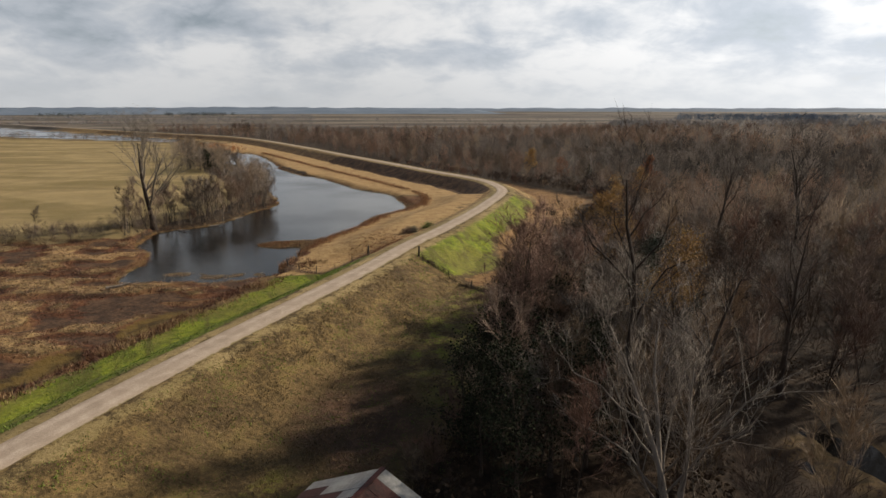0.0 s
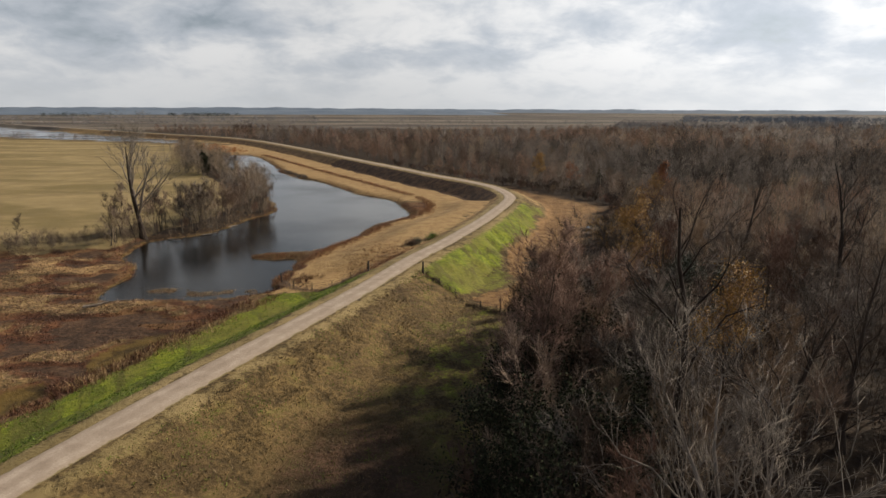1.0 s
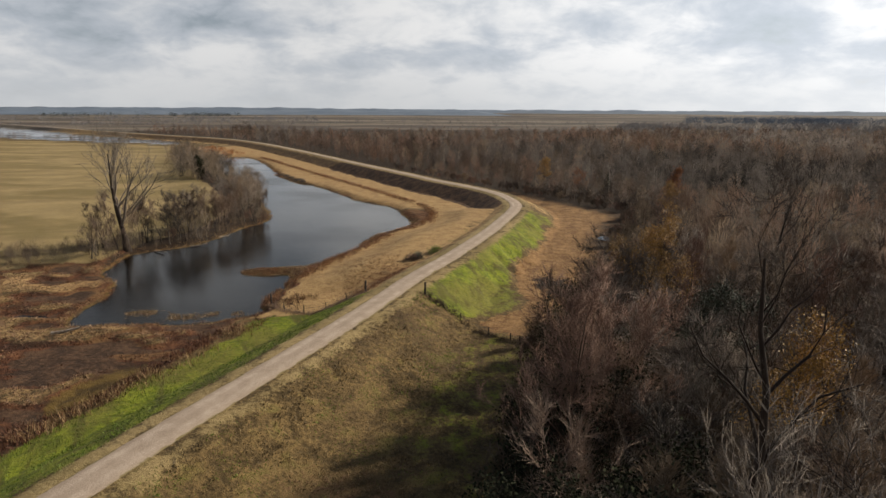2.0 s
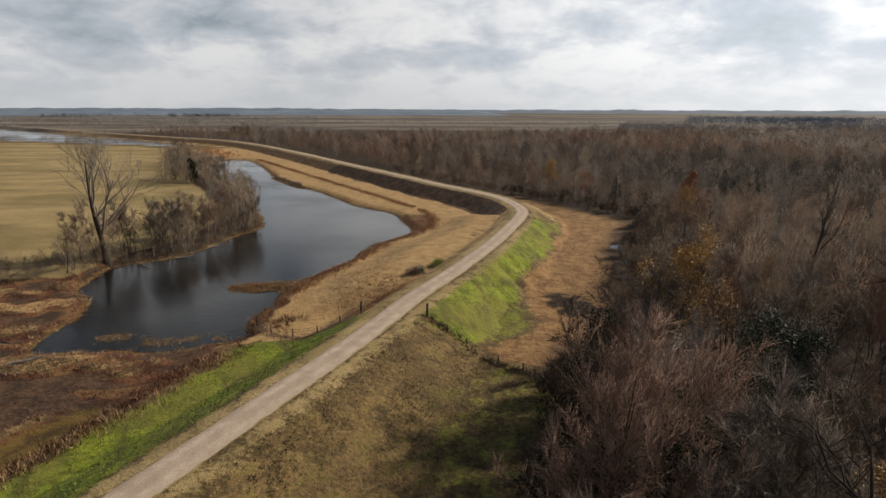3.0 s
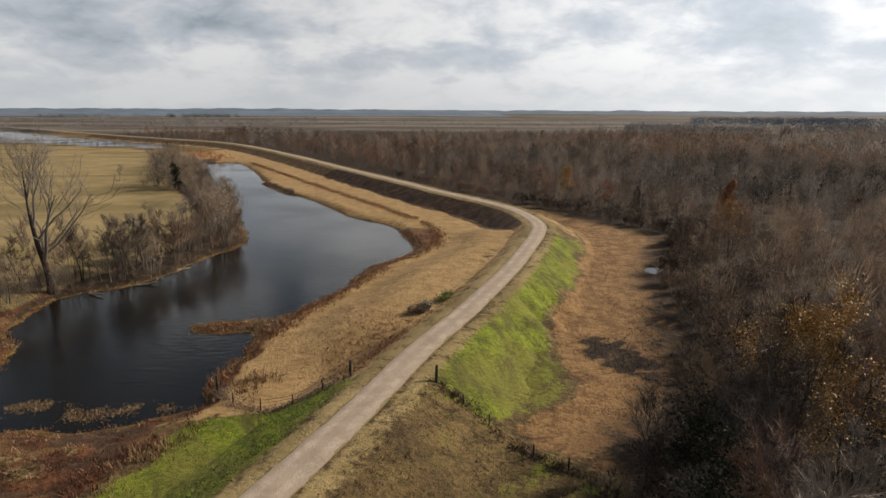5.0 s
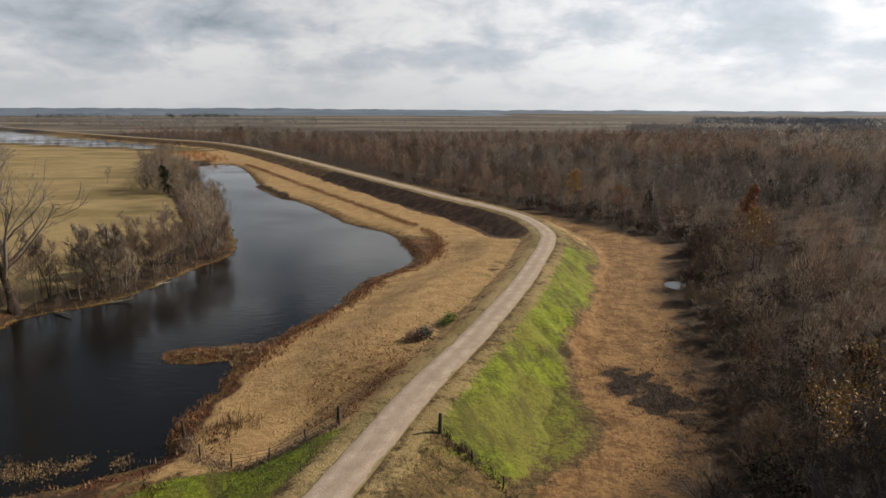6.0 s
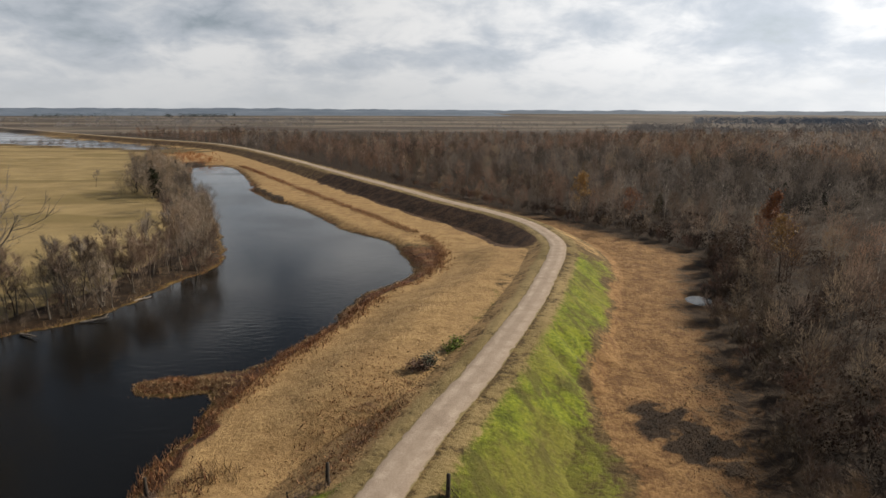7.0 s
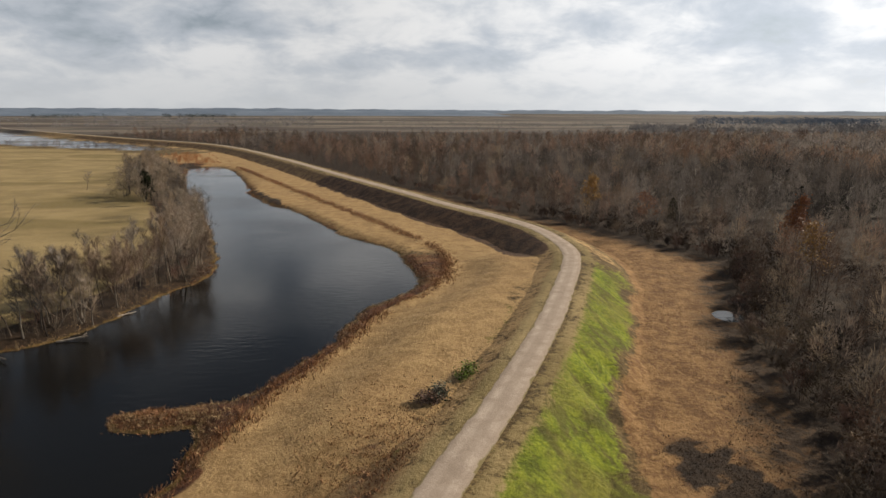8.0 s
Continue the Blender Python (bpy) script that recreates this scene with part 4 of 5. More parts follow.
    kinds_mid = [far_tree(350 + i, 10.0, 200, 5, 0.135, 0.20) for i in range(6)]
    kinds_far = [far_tree(400 + i, 10.0, 70, 3, 0.27, 0.20) for i in range(6)]
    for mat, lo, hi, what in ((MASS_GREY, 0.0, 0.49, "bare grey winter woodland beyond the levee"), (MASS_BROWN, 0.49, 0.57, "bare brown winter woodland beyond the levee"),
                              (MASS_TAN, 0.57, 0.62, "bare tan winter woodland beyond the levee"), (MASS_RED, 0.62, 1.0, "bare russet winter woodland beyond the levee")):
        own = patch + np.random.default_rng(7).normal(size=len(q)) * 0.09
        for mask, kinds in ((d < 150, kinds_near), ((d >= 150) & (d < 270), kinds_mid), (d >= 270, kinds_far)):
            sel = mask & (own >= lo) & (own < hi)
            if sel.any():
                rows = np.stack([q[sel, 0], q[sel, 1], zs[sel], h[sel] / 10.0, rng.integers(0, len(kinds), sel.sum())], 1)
                # the farthest grey trees take the colour with haze in it
                plant_stuff("woodland", kinds, rows, MASS_HAZED if mat is MASS_GREY and kinds is kinds_far else mat, what, "woodland")


def build_rear_wood():
    """The wood goes on beside and behind the barn."""
    rng = np.random.default_rng(181)
    p = jittered(4, -70, 150, 70, 6.2, 183)
    wood = edge_distance(p[:, 0], p[:, 1], WOOD_POLY)
    q = p[(wood > 3) & ((p[:, 1] < 20) | (p[:, 0] > 12 + (p[:, 1] + 8) * 0.92)) & (p[:, 0] > 8 - p[:, 1] * 0.2)]
    rows = np.stack([q[:, 0], q[:, 1], np.full(len(q), 0.2), rng.uniform(0.7, 1.2, len(q)), rng.integers(0, 4, len(q))], 1)
    plant_stuff("woodland", [far_tree(890 + i, 10.0, 200, 6, 0.13) for i in range(4)], rows, MASS_BROWN, "bare brown winter woodland behind the barn", "woodland")


def build_poles():
    """Pale dead poles and dark cedars scattered through the wood."""
    rng = np.random.default_rng(131)
    p = rng.uniform((-60, 140), (330, 480), (1400, 2))
    ok = (edge_distance(p[:, 0], p[:, 1], WOOD_POLY) > 6) & (p[:, 0] < 20 + p[:, 1] * 0.8) & (np.hypot(p[:, 0], p[:, 1] - 55) > 92)
    q = p[ok][:430]
    rows = np.stack([q[:, 0], q[:, 1], np.full(len(q), 0.2), rng.uniform(0.6, 1.15, len(q)), rng.integers(0, 3, len(q))], 1)
    plant_stuff("pale_trees", [far_tree(820 + i, 10.0, 36, 12, 0.05, 0.14) for i in range(3)], rows, BARK_PALE, "pale dead trees standing in the winter woodland", "trees")
    q = np.vstack([p[ok][430:448], rng.uniform((80, 186), (124, 214), (12, 2))])
    first = None
    for x, y in q:
        m = Matrix.LocRotScale((x, y, 0.2), Euler((0, 0, rng.uniform(0, 6.28))), None)
        if first is None:
            w = Wood(841)
            w.limb([(0, 0, -0.3), (0, 0, 3.0), (0.05, 0, 6.2)], [0.14, 0.09, 0.02], 5)
            leaf = Wood(843)
            n = 620
            t = leaf.rng.uniform(0.06, 1, n)
            a = leaf.rng.uniform(0, 6.28, n)
            r = 2.1 * (1 - t) ** 0.6 * leaf.rng.uniform(0.3, 1.0, n) + 0.1
            leaf.leaves(np.stack([np.cos(a) * r, np.sin(a) * r, t * 6.6], 1), 0.2 * leaf.rng.uniform(0.6, 1.3, n))
            first = tagged(new("cedar_tree"), "small dark green cedar among bare trees", "tree", "cedars in the wood")
            part("trunk", w.mesh("cedar_trunk"), BARK_DARK, first)
            part("foliage", leaf.mesh("cedar_foliage"), LEAF_GREEN, first)
            first.matrix_basis = m
            ob = first
        else:
            ob = copy_thing(first, m)
        k = rng.uniform(0.5, 0.95)
        ob.scale = (k, k, k)


def build_undergrowth():
    """Low brush that fills the wood between the stems."""
    rng = np.random.default_rng(141)
    for close, gap, twigs, width, lo, hi in ((True, 2.3, 100, 0.085, 0.18, 0.50), (False, 3.6, 64, 0.145, 0.20, 0.50)):
        p = jittered(-10, 24, 130, 215, gap, 143)
        wood = edge_distance(p[:, 0], p[:, 1], WOOD_POLY)
        inner = np.hypot(p[:, 0] - 15, p[:, 1] - 65) < 52
        ok = (wood > -0.6) & (p[:, 0] < 14 + (p[:, 1] + 6) * 0.85) & (np.hypot(p[:, 0] - 27, p[:, 1] - 35.5) > 7.0) & (np.hypot(p[:, 0] + 3, p[:, 1] - 26) > 8)
        ok &= (np.hypot(p[:, 0], p[:, 1] - 55) < 125) & (inner == close)
        q = p[ok]
        rows = np.stack([q[:, 0], q[:, 1], np.full(len(q), 0.15), rng.uniform(lo, hi, len(q)) * (0.7 + 0.4 * smooth(wood[ok], 0, 6)), rng.integers(0, 4, len(q))], 1)
        kinds = [far_tree(850 + i, 10.0, twigs, 5, width) for i in range(4)]
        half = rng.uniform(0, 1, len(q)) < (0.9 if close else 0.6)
        # most of the brush is painted dark to imitate shade under the trees
        plant_stuff("undergrowth", kinds, rows[half], MASS_DARK, "tangled undergrowth below the bare trees, coloured dark for shade", "undergrowth")
        plant_stuff("undergrowth", kinds, rows[~half], MASS_BROWN, "tangled pale undergrowth below the bare trees", "undergrowth")


def build_thicket():
    """Dense leafy brush along the wood's foot, added dark in place of shade."""
    rng = np.random.default_rng(201)
    p = jittered(0, 30, 62, 205, 2.5, 203)
    wood = edge_distance(p[:, 0], p[:, 1], WOOD_POLY)
    odds = np.where(wood < 7, 0.85, 0.28)
    ok = (wood > 0.4) & (wood < 30) & (rng.uniform(0, 1, len(p)) < odds) & (np.hypot(p[:, 0] - 27, p[:, 1] - 35.5) > 7.0)
    q = p[ok]
    kinds = []
    for k in range(4):
        w = Wood(210 + k)
        n = 150
        u = w.rng.normal(size=(n, 3))
        u /= np.linalg.norm(u, axis=1)[:, None]
        c = u * (w.rng.uniform(0.2, 1, n) ** 0.4)[:, None] * np.array([4.2, 4.2, 4.4]) + np.array([0, 0, 5.0])
        w.leaves(c, 0.42 * w.rng.uniform(0.6, 1.3, n))
        kinds.append(w.arrays())
    rows = np.stack([q[:, 0], q[:, 1], np.full(len(q), 0.1), rng.uniform(0.18, 0.42, len(q)), rng.integers(0, 4, len(q))], 1)
    plant_stuff("thicket", kinds, rows, MASS_DARK, "dense leafy brush added dark in place of the wood's shade", "undergrowth")


def bush_kit():
    kit = []
    for seed, mat in ((201, TWIG_BROWN), (205, TWIG_RED), (209, TWIG_TAN)):
        a, b, _ = bare_tree(seed, 3.0, trunk_part=0.15, limbs=4, limb_len=0.5, forks=(3,), twigs=7, stems=6, twig=(0.6, 0.028), sides=(3, 3, 3), girth=0.012, angle=0.7, slim=True, rings=4)
        kit.append((a.mesh("bush_stems"), b.mesh("bush_twigs"), mat))
    return kit


BUSHES = bush_kit()
BUSH_WORDS = ["leafless brown bush at the wood's edge", "leafless reddish bush at the wood's edge", "leafless tan bush at the wood's edge"]


def place_bushes(points, heights, seed, group, words):
    rng = np.random.default_rng(seed)
    zs = land_height(points)
    first = {}
    for (x, y), z, h in zip(points, zs, heights):
        k = int(rng.integers(3))
        m = Matrix.LocRotScale((x, y, z), Euler((0, 0, rng.uniform(0, 6.28))), None)
        if k in first:
            ob = copy_thing(first[k], m)
        else:
            ob = new("bush")
            tagged(ob, words[k], "bush", group)
            part("stem", BUSHES[k][0], BUSHES[k][2], ob)
            part("crown", BUSHES[k][1], BUSHES[k][2], ob)
            ob.matrix_basis = m
            first[k] = ob
        ob.scale = (h / 3.0 * 1.15, h / 3.0 * 1.15, h / 3.0)


def evergreen(name, seed, height, wide, x, y, label, leaves=2600, leaf=0.13, mat=None):
    """A dense dark evergreen: short trunk, branches and clumps of glossy leaves."""
    w_trunk, w_crown, tips = bare_tree(seed, height, trunk_part=0.12, limbs=14, limb_len=wide, angle=1.0, forks=(4,), twigs=4, twig=(0.5, 0.02), sides=(6, 3, 3))
    foliage = Wood(seed + 2)
    pick = foliage.rng.integers(0, len(tips), leaves)
    c = tips[pick] + foliage.rng.normal(size=(leaves, 3)) * height * 0.045
    foliage.leaves(c, leaf * foliage.rng.uniform(0.6, 1.3, leaves))
    ob = tree_thing(name, w_trunk.mesh("trunk"), w_crown.mesh("crown"), BARK_DARK, BARK_DARK, label, "tree", "", foliage.mesh("foliage"), mat or LEAF_GREEN)
    ob.location = (x, y, float(land_height([(x, y)])[0]))
    return ob


def leaf_tree(seed, height, x, y, mat, label, leaves=1500, leaf=0.13, **more):
    spec = dict(limbs=11, forks=(4, 2), twigs=4, twig=(0.8, 0.03), sides=(6, 4, 3), girth=0.012)
    spec.update(more)
    w_trunk, w_crown, tips = bare_tree(seed, height, **spec)
    foliage = Wood(seed + 2)
    pick = foliage.rng.integers(0, len(tips), leaves)
    c = tips[pick] + foliage.rng.normal(size=(leaves, 3)) * 0.35
    foliage.leaves(c, leaf * foliage.rng.uniform(0.6, 1.3, leaves))
    ob = tree_thing("tree", w_trunk.mesh("trunk"), w_crown.mesh("crown"), BARK_DARK, TWIG_BROWN, label, "tree", "", foliage.mesh("foliage"), mat)
    ob.location = (x, y, float(land_height([(x, y)])[0]))
    return ob


def big_tree(seed, height, x, y, bark_mat, twig_mat, label, turn=0.0, **more):
    spec = dict(limbs=12, forks=(5, 4), twigs=5, twig=(1.0, 0.022), sides=(10, 6, 3), girth=0.016, solid=True)
    spec.update(more)
    w_trunk, w_crown, _ = bare_tree(seed, height, **spec)
    ob = tree_thing("tree", w_trunk.mesh("trunk"), w_crown.mesh("crown"), bark_mat, twig_mat, label, "tree")
    ob.location = (x, y, float(land_height([(x, y)])[0]))
    ob.rotation_euler = (0, 0, turn)
    return ob


big_tree(501, 19.5, -57.2, 114.0, BARK_DARK, BARK_GREY, "tall spreading bare tree on the pond bank", limbs=17, angle=0.72, limb_len=0.62, lift=0.12, trunk_part=0.22, girth=0.028, sway=0.05, twigs=5, forks=(6, 4), twig=(1.0, 0.024))
big_tree(509, 22.5, 13.4, 37.0, BARK_DARK, BARK_DARK, "tall dark crooked bare tree in the wood", sway=0.2, limbs=9, angle=0.6, limb_len=0.38, wander=0.28, trunk_part=0.5, twigs=3, girth=0.017)
big_tree(517, 15.4, 13.6, 29.8, BARK_PALE, BARK_PALE, "pale grey bare tree with upswept branches", limbs=10, angle=0.85, limb_len=0.62, lift=0.15, trunk_part=0.14, stems=3, twigs=4, forks=(5, 3), girth=0.026, twig=(0.8, 0.022), lean_out=0.16, wander=0.2)
big_tree(523, 17.8, 15.2, 33.4, BARK_DARK, BARK_DARK, "tall leaning dark bare tree in the wood", limbs=9, angle=0.75, wander=0.26, trunk_part=0.45, twigs=3)
big_tree(531, 19.5, 43.8, 94, BARK_DARK, BARK_DARK, "tall dark bare tree above the young wood", angle=0.6, wander=0.2, twigs=3)
big_tree(537, 22.0, 41.5, 68, BARK_DARK, BARK_DARK, "tall dark bare tree with open branches", angle=0.6, wander=0.2, trunk_part=0.4, twigs=3)
big_tree(541, 17.5, 28.5, 46, BARK_DARK, BARK_DARK, "tall dark bare tree with long limbs", angle=0.65, wander=0.22, trunk_part=0.4, twigs=3)
big_tree(547, 16.0, 6.8, 46.0, BARK_DARK, TWIG_RED, "broad bushy bare tree with reddish twigs", limbs=13, angle=0.7, limb_len=0.46, lift=0.13, trunk_part=0.2, twigs=8, stems=3, forks=(5, 4), twig=(0.9, 0.022), lean_out=0.22)
big_tree(553, 13.8, 13.6, 68.2, BARK_DARK, BARK_DARK, "dark spreading bare tree at the wood's edge", limbs=11, angle=0.85, limb_len=0.5, wander=0.22, trunk_part=0.25, twigs=6, stems=2, forks=(5, 4), turn=math.pi)
big_tree(557, 12.5, 11.0, 55.5, BARK_DARK, TWIG_RED, "bare tree with upright reddish twigs", limbs=12, angle=0.6, trunk_part=0.15, twigs=7, stems=2, forks=(5, 3))
big_tree(563, 11.5, 16.5, 47.5, BARK_GREY, TWIG_GREY, "grey bare tree with drooping twigs", limbs=12, angle=0.9, limb_len=0.5, lift=0.02, trunk_part=0.2, twigs=6, stems=2, forks=(5, 4))
big_tree(569, 11.0, 31.2, 87.0, BARK_GREY, TWIG_GREY, "grey-twigged bare tree with a rounded crown", limbs=12, angle=0.8, trunk_part=0.2, twigs=6, stems=2, forks=(4, 4))
leaf_tree(601, 14.2, 18.6, 70.6, LEAF_YELLOW, "tree with thinning yellow leaves at the wood's edge", 10000, 0.07)
leaf_tree(607, 15.0, 16.8, 40.2, LEAF_YELLOW, "small tree with yellow leaves among bare ones", 6500, 0.06, trunk_part=0.6, limb_len=0.28)
leaf_tree(613, 11.0, 53, 156, LEAF_RUST, "young tree with rust-red leaves", 2400, 0.15)
leaf_tree(619, 10.0, 27, 195, LEAF_YELLOW, "young tree with dull yellow leaves at the wood's edge", 1800, 0.15)
leaf_tree(623, 10.0, 46, 139, LEAF_YELLOW, "slim tree with pale yellow leaves above the brush", 1700, 0.11)
leaf_tree(627, 9.5, 35, 176, LEAF_RUST, "small tree with orange-brown leaves at the wood's edge", 900, 0.13)
leaf_tree(617, 10.5, 27, 84, LEAF_YELLOW, "thin tree with a few yellow leaves", 1600, 0.06)
evergreen("evergreen_tree", 701, 9.4, 0.5, 24.0, 64.6, "dark glossy broadleaf evergreen among bare trees", 9000, 0.085, LEAF_GLOSSY)
evergreen("evergreen_tree", 719, 8.0, 0.45, 28.4, 66.5, "dark broadleaf evergreen deep in the bare wood", 6000, 0.085, LEAF_GLOSSY)
evergreen("evergreen_tree", 723, 6.8, 0.5, 25.2, 59.8, "low dark broadleaf evergreen among bare brush", 5000, 0.085, LEAF_GLOSSY)
evergreen("evergreen_tree", 709, 7.0, 0.5, 20.6, 61.2, "low glossy broadleaf evergreen beside bare brush", 4500, 0.085, LEAF_GLOSSY)
evergreen("evergreen_tree", 715, 8.5, 0.3, -88, 219, "dark cedar among bare trees on the pond bank", 1800, 0.2)
build_woods()
place_young(np.array([(7, 41), (8.5, 46), (9.5, 50), (11, 55), (8, 58), (12, 62), (13.5, 66), (10, 64), (14, 58), (12, 47)], float),
            [11.5, 12.5, 11, 12, 9.5, 11, 10, 8.5, 12, 13], 191, "trees of the wood", kit=FINE)


def build_wood_edge():
    """Bushes along the foot of the wood."""
    rng = np.random.default_rng(23)
    line = WOOD_EDGE[(WOOD_EDGE[:, 1] > 20) & (WOOD_EDGE[:, 1] < 262)]
    pts = line + rng.normal(size=line.shape) * 1.2
    d = edge_distance(pts[:, 0], pts[:, 1], WOOD_POLY)
    pts = pts[(d > -1.2) & (d < 4) & (np.hypot(pts[:, 0] + 4, pts[:, 1] - 25) > 6)]
    place_bushes(pts, rng.uniform(1.6, 3.6, len(pts)), 29, "bushes at the wood's edge", BUSH_WORDS)


def build_bank_trees():
    """The strip of small trees between the pond and the pasture."""
    rng = np.random.default_rng(37)
    shore, run = spline(SHORE_WOODED[:11], 1.0)
    tang = np.gradient(shore, axis=0)
    tang /= np.linalg.norm(tang, axis=1)[:, None]
    out = np.stack([tang[:, 1], -tang[:, 0]], 1)
    pts = []
    for i in range(0, len(shore), 4):
        for _ in range(3 if shore[i, 1] < 175 else 2):
            pts.append(shore[i] + out[i] * rng.uniform(0.4, 8.0) + tang[i] * rng.uniform(-1.5, 1.5))
    pts = np.array(pts)
    pts = pts[pts[:, 1] < 258]
    t = rng.uniform(0, 1, 84)
    belt = np.stack([-88 - 60 * t, 216 + 122 * t], 1) + rng.normal(size=(84, 2)) * 3.4
    pts = np.vstack([pts, belt])
    pond = edge_distance(pts[:, 0], pts[:, 1], POND)
    pts = pts[pond < -0.8]
    tall = 6.0 + 2.2 * smooth(pts[:, 1], 118, 150) - 1.6 * smooth(pts[:, 1], 225, 300)
    place_young(pts, tall * rng.uniform(0.6, 1.3, len(pts)), 43, "trees on the pond bank",
                ["bare brown tree on the pond bank", "bare reddish tree on the pond bank", "slim tan-twigged bare tree on the pond bank",
                 "broad bare tree on the pond bank", "pale grey bare tree on the pond bank", "twin-stemmed bare tree on the pond bank",
                 "spreading pale-twigged bare tree on the pond bank", "forked pale-twigged bare tree on the pond bank"], (6, 6, 4, 7, 7, 2), kit=AIRY)
    n = 900
    i = rng.integers(0, len(shore), n)
    q = shore[i] + out[i] * np.where(rng.uniform(0, 1, (n, 1)) < 0.55, rng.uniform(-0.6, 3.0, (n, 1)), rng.uniform(2.0, 9.5, (n, 1)))
    q = q[(edge_distance(q[:, 0], q[:, 1], POND) < 0.2) & (q[:, 1] < 262)]
    rows = np.stack([q[:, 0], q[:, 1], np.full(len(q), 0.4), rng.uniform(0.09, 0.24, len(q)), rng.integers(0, 4, len(q))], 1)
    plant_stuff("undergrowth", [far_tree(860 + k, 10.0, 110, 5, 0.10) for k in range(4)], rows, MASS_TAN, "tangled tan undergrowth on the pond bank", "undergrowth")
    t = rng.uniform(0, 1, 420)
    rows = np.stack([-86 - 62 * t + rng.normal(size=420) * 4, 213 + 126 * t + rng.normal(size=420) * 4, np.full(420, 0.5), rng.uniform(0.2, 0.6, 420), rng.integers(0, 4, 420)], 1)
    plant_stuff("undergrowth", [far_tree(864 + k, 10.0, 80, 5, 0.13) for k in range(4)], rows, MASS_TAN, "tangled tan brush between the pond and the pasture", "undergrowth")
    t = rng.uniform(0, 1, 300)
    q = np.stack([-82 + 34 * t, 101 + 17 * t], 1) + rng.normal(size=(300, 2)) * np.array([2.0, 2.6])
    q = q[edge_distance(q[:, 0], q[:, 1], POND) < -0.6]
    rows = np.stack([q[:, 0], q[:, 1], np.full(len(q), 0.4), rng.uniform(0.12, 0.34, len(q)), rng.integers(0, 4, len(q))], 1)
    plant_stuff("undergrowth", [far_tree(868 + k, 10.0, 110, 5, 0.10) for k in range(4)], rows, MASS_BROWN, "tangled brown brush at the corner of the pasture", "undergrowth")
    low = []
    for i in range(0, len(shore), 4):
        low.append(shore[i] + out[i] * rng.uniform(0.4, 8.0))
    low = np.array(low)
    low = low[(edge_distance(low[:, 0], low[:, 1], POND) < -0.3) & (low[:, 1] < 270)]
    place_bushes(low, rng.uniform(1.2, 2.8, len(low)), 47, "bushes on the pond bank", ["leafless brown bush on the pond bank", "leafless reddish bush on the pond bank", "leafless tan bush on the pond bank"])
    near = np.where(shore[:, 1] < 150)[0]
    i = near[rng.integers(0, len(near), 34)]
    q = shore[i] + out[i] * rng.uniform(0.8, 7.0, (34, 1))
    q = q[edge_distance(q[:, 0], q[:, 1], POND) < -0.6]
    place_young(q, rng.uniform(7.0, 10.0, len(q)), 49, "slim trees on the pond bank", ["slim dark-stemmed bare tree on the pond bank"] * 8, (0, 3, 5), kit=FINE)
    place_young(np.array([(-117, 237), (-76, 107), (-73, 101)]), [6.0, 5.0, 3.6], 53, "lone trees in the pasture",
                ["small lone bare tree in the dry pasture"] * 8)


def clumps(name, pts, z, height, blades, width, lean, mat, label, category, seed):
    """Tufts of narrow blades, joined."""
    rng = np.random.default_rng(seed)
    w = Wood(seed)
    n = len(pts)
    base = np.repeat(np.column_stack([pts, z]), blades, axis=0)
    h = np.repeat(height, blades) * rng.uniform(0.5, 1.15, n * blades)
    base[:, :2] += rng.normal(size=(n * blades, 2)) * 0.16
    base[:, 2] -= 0.05
    way = np.column_stack([rng.normal(size=(n * blades, 2)) * lean, np.ones(n * blades)])
    way /= np.linalg.norm(way, axis=1)[:, None]
    w.blades(base, way, h, np.full(n * blades, width) * rng.uniform(0.6, 1.5, n * blades))
    me = w.mesh(name)
    me.materials.append(mat)
    tagged(new(name, me), label, category, kind="stuff")


def levee_height(px, py):
    side, idx = offset_to(px, py, ROAD_LINE)
    o = np.abs(side)
    fall = smooth(o, 1.6, 11.4) * 0.5 + 0.5 * np.clip((o - 2.6) / 7.6, 0, 1)
    return CREST * (1 - fall) + 0.15 * fall - smooth(o, 10.4, 13) * 0.6


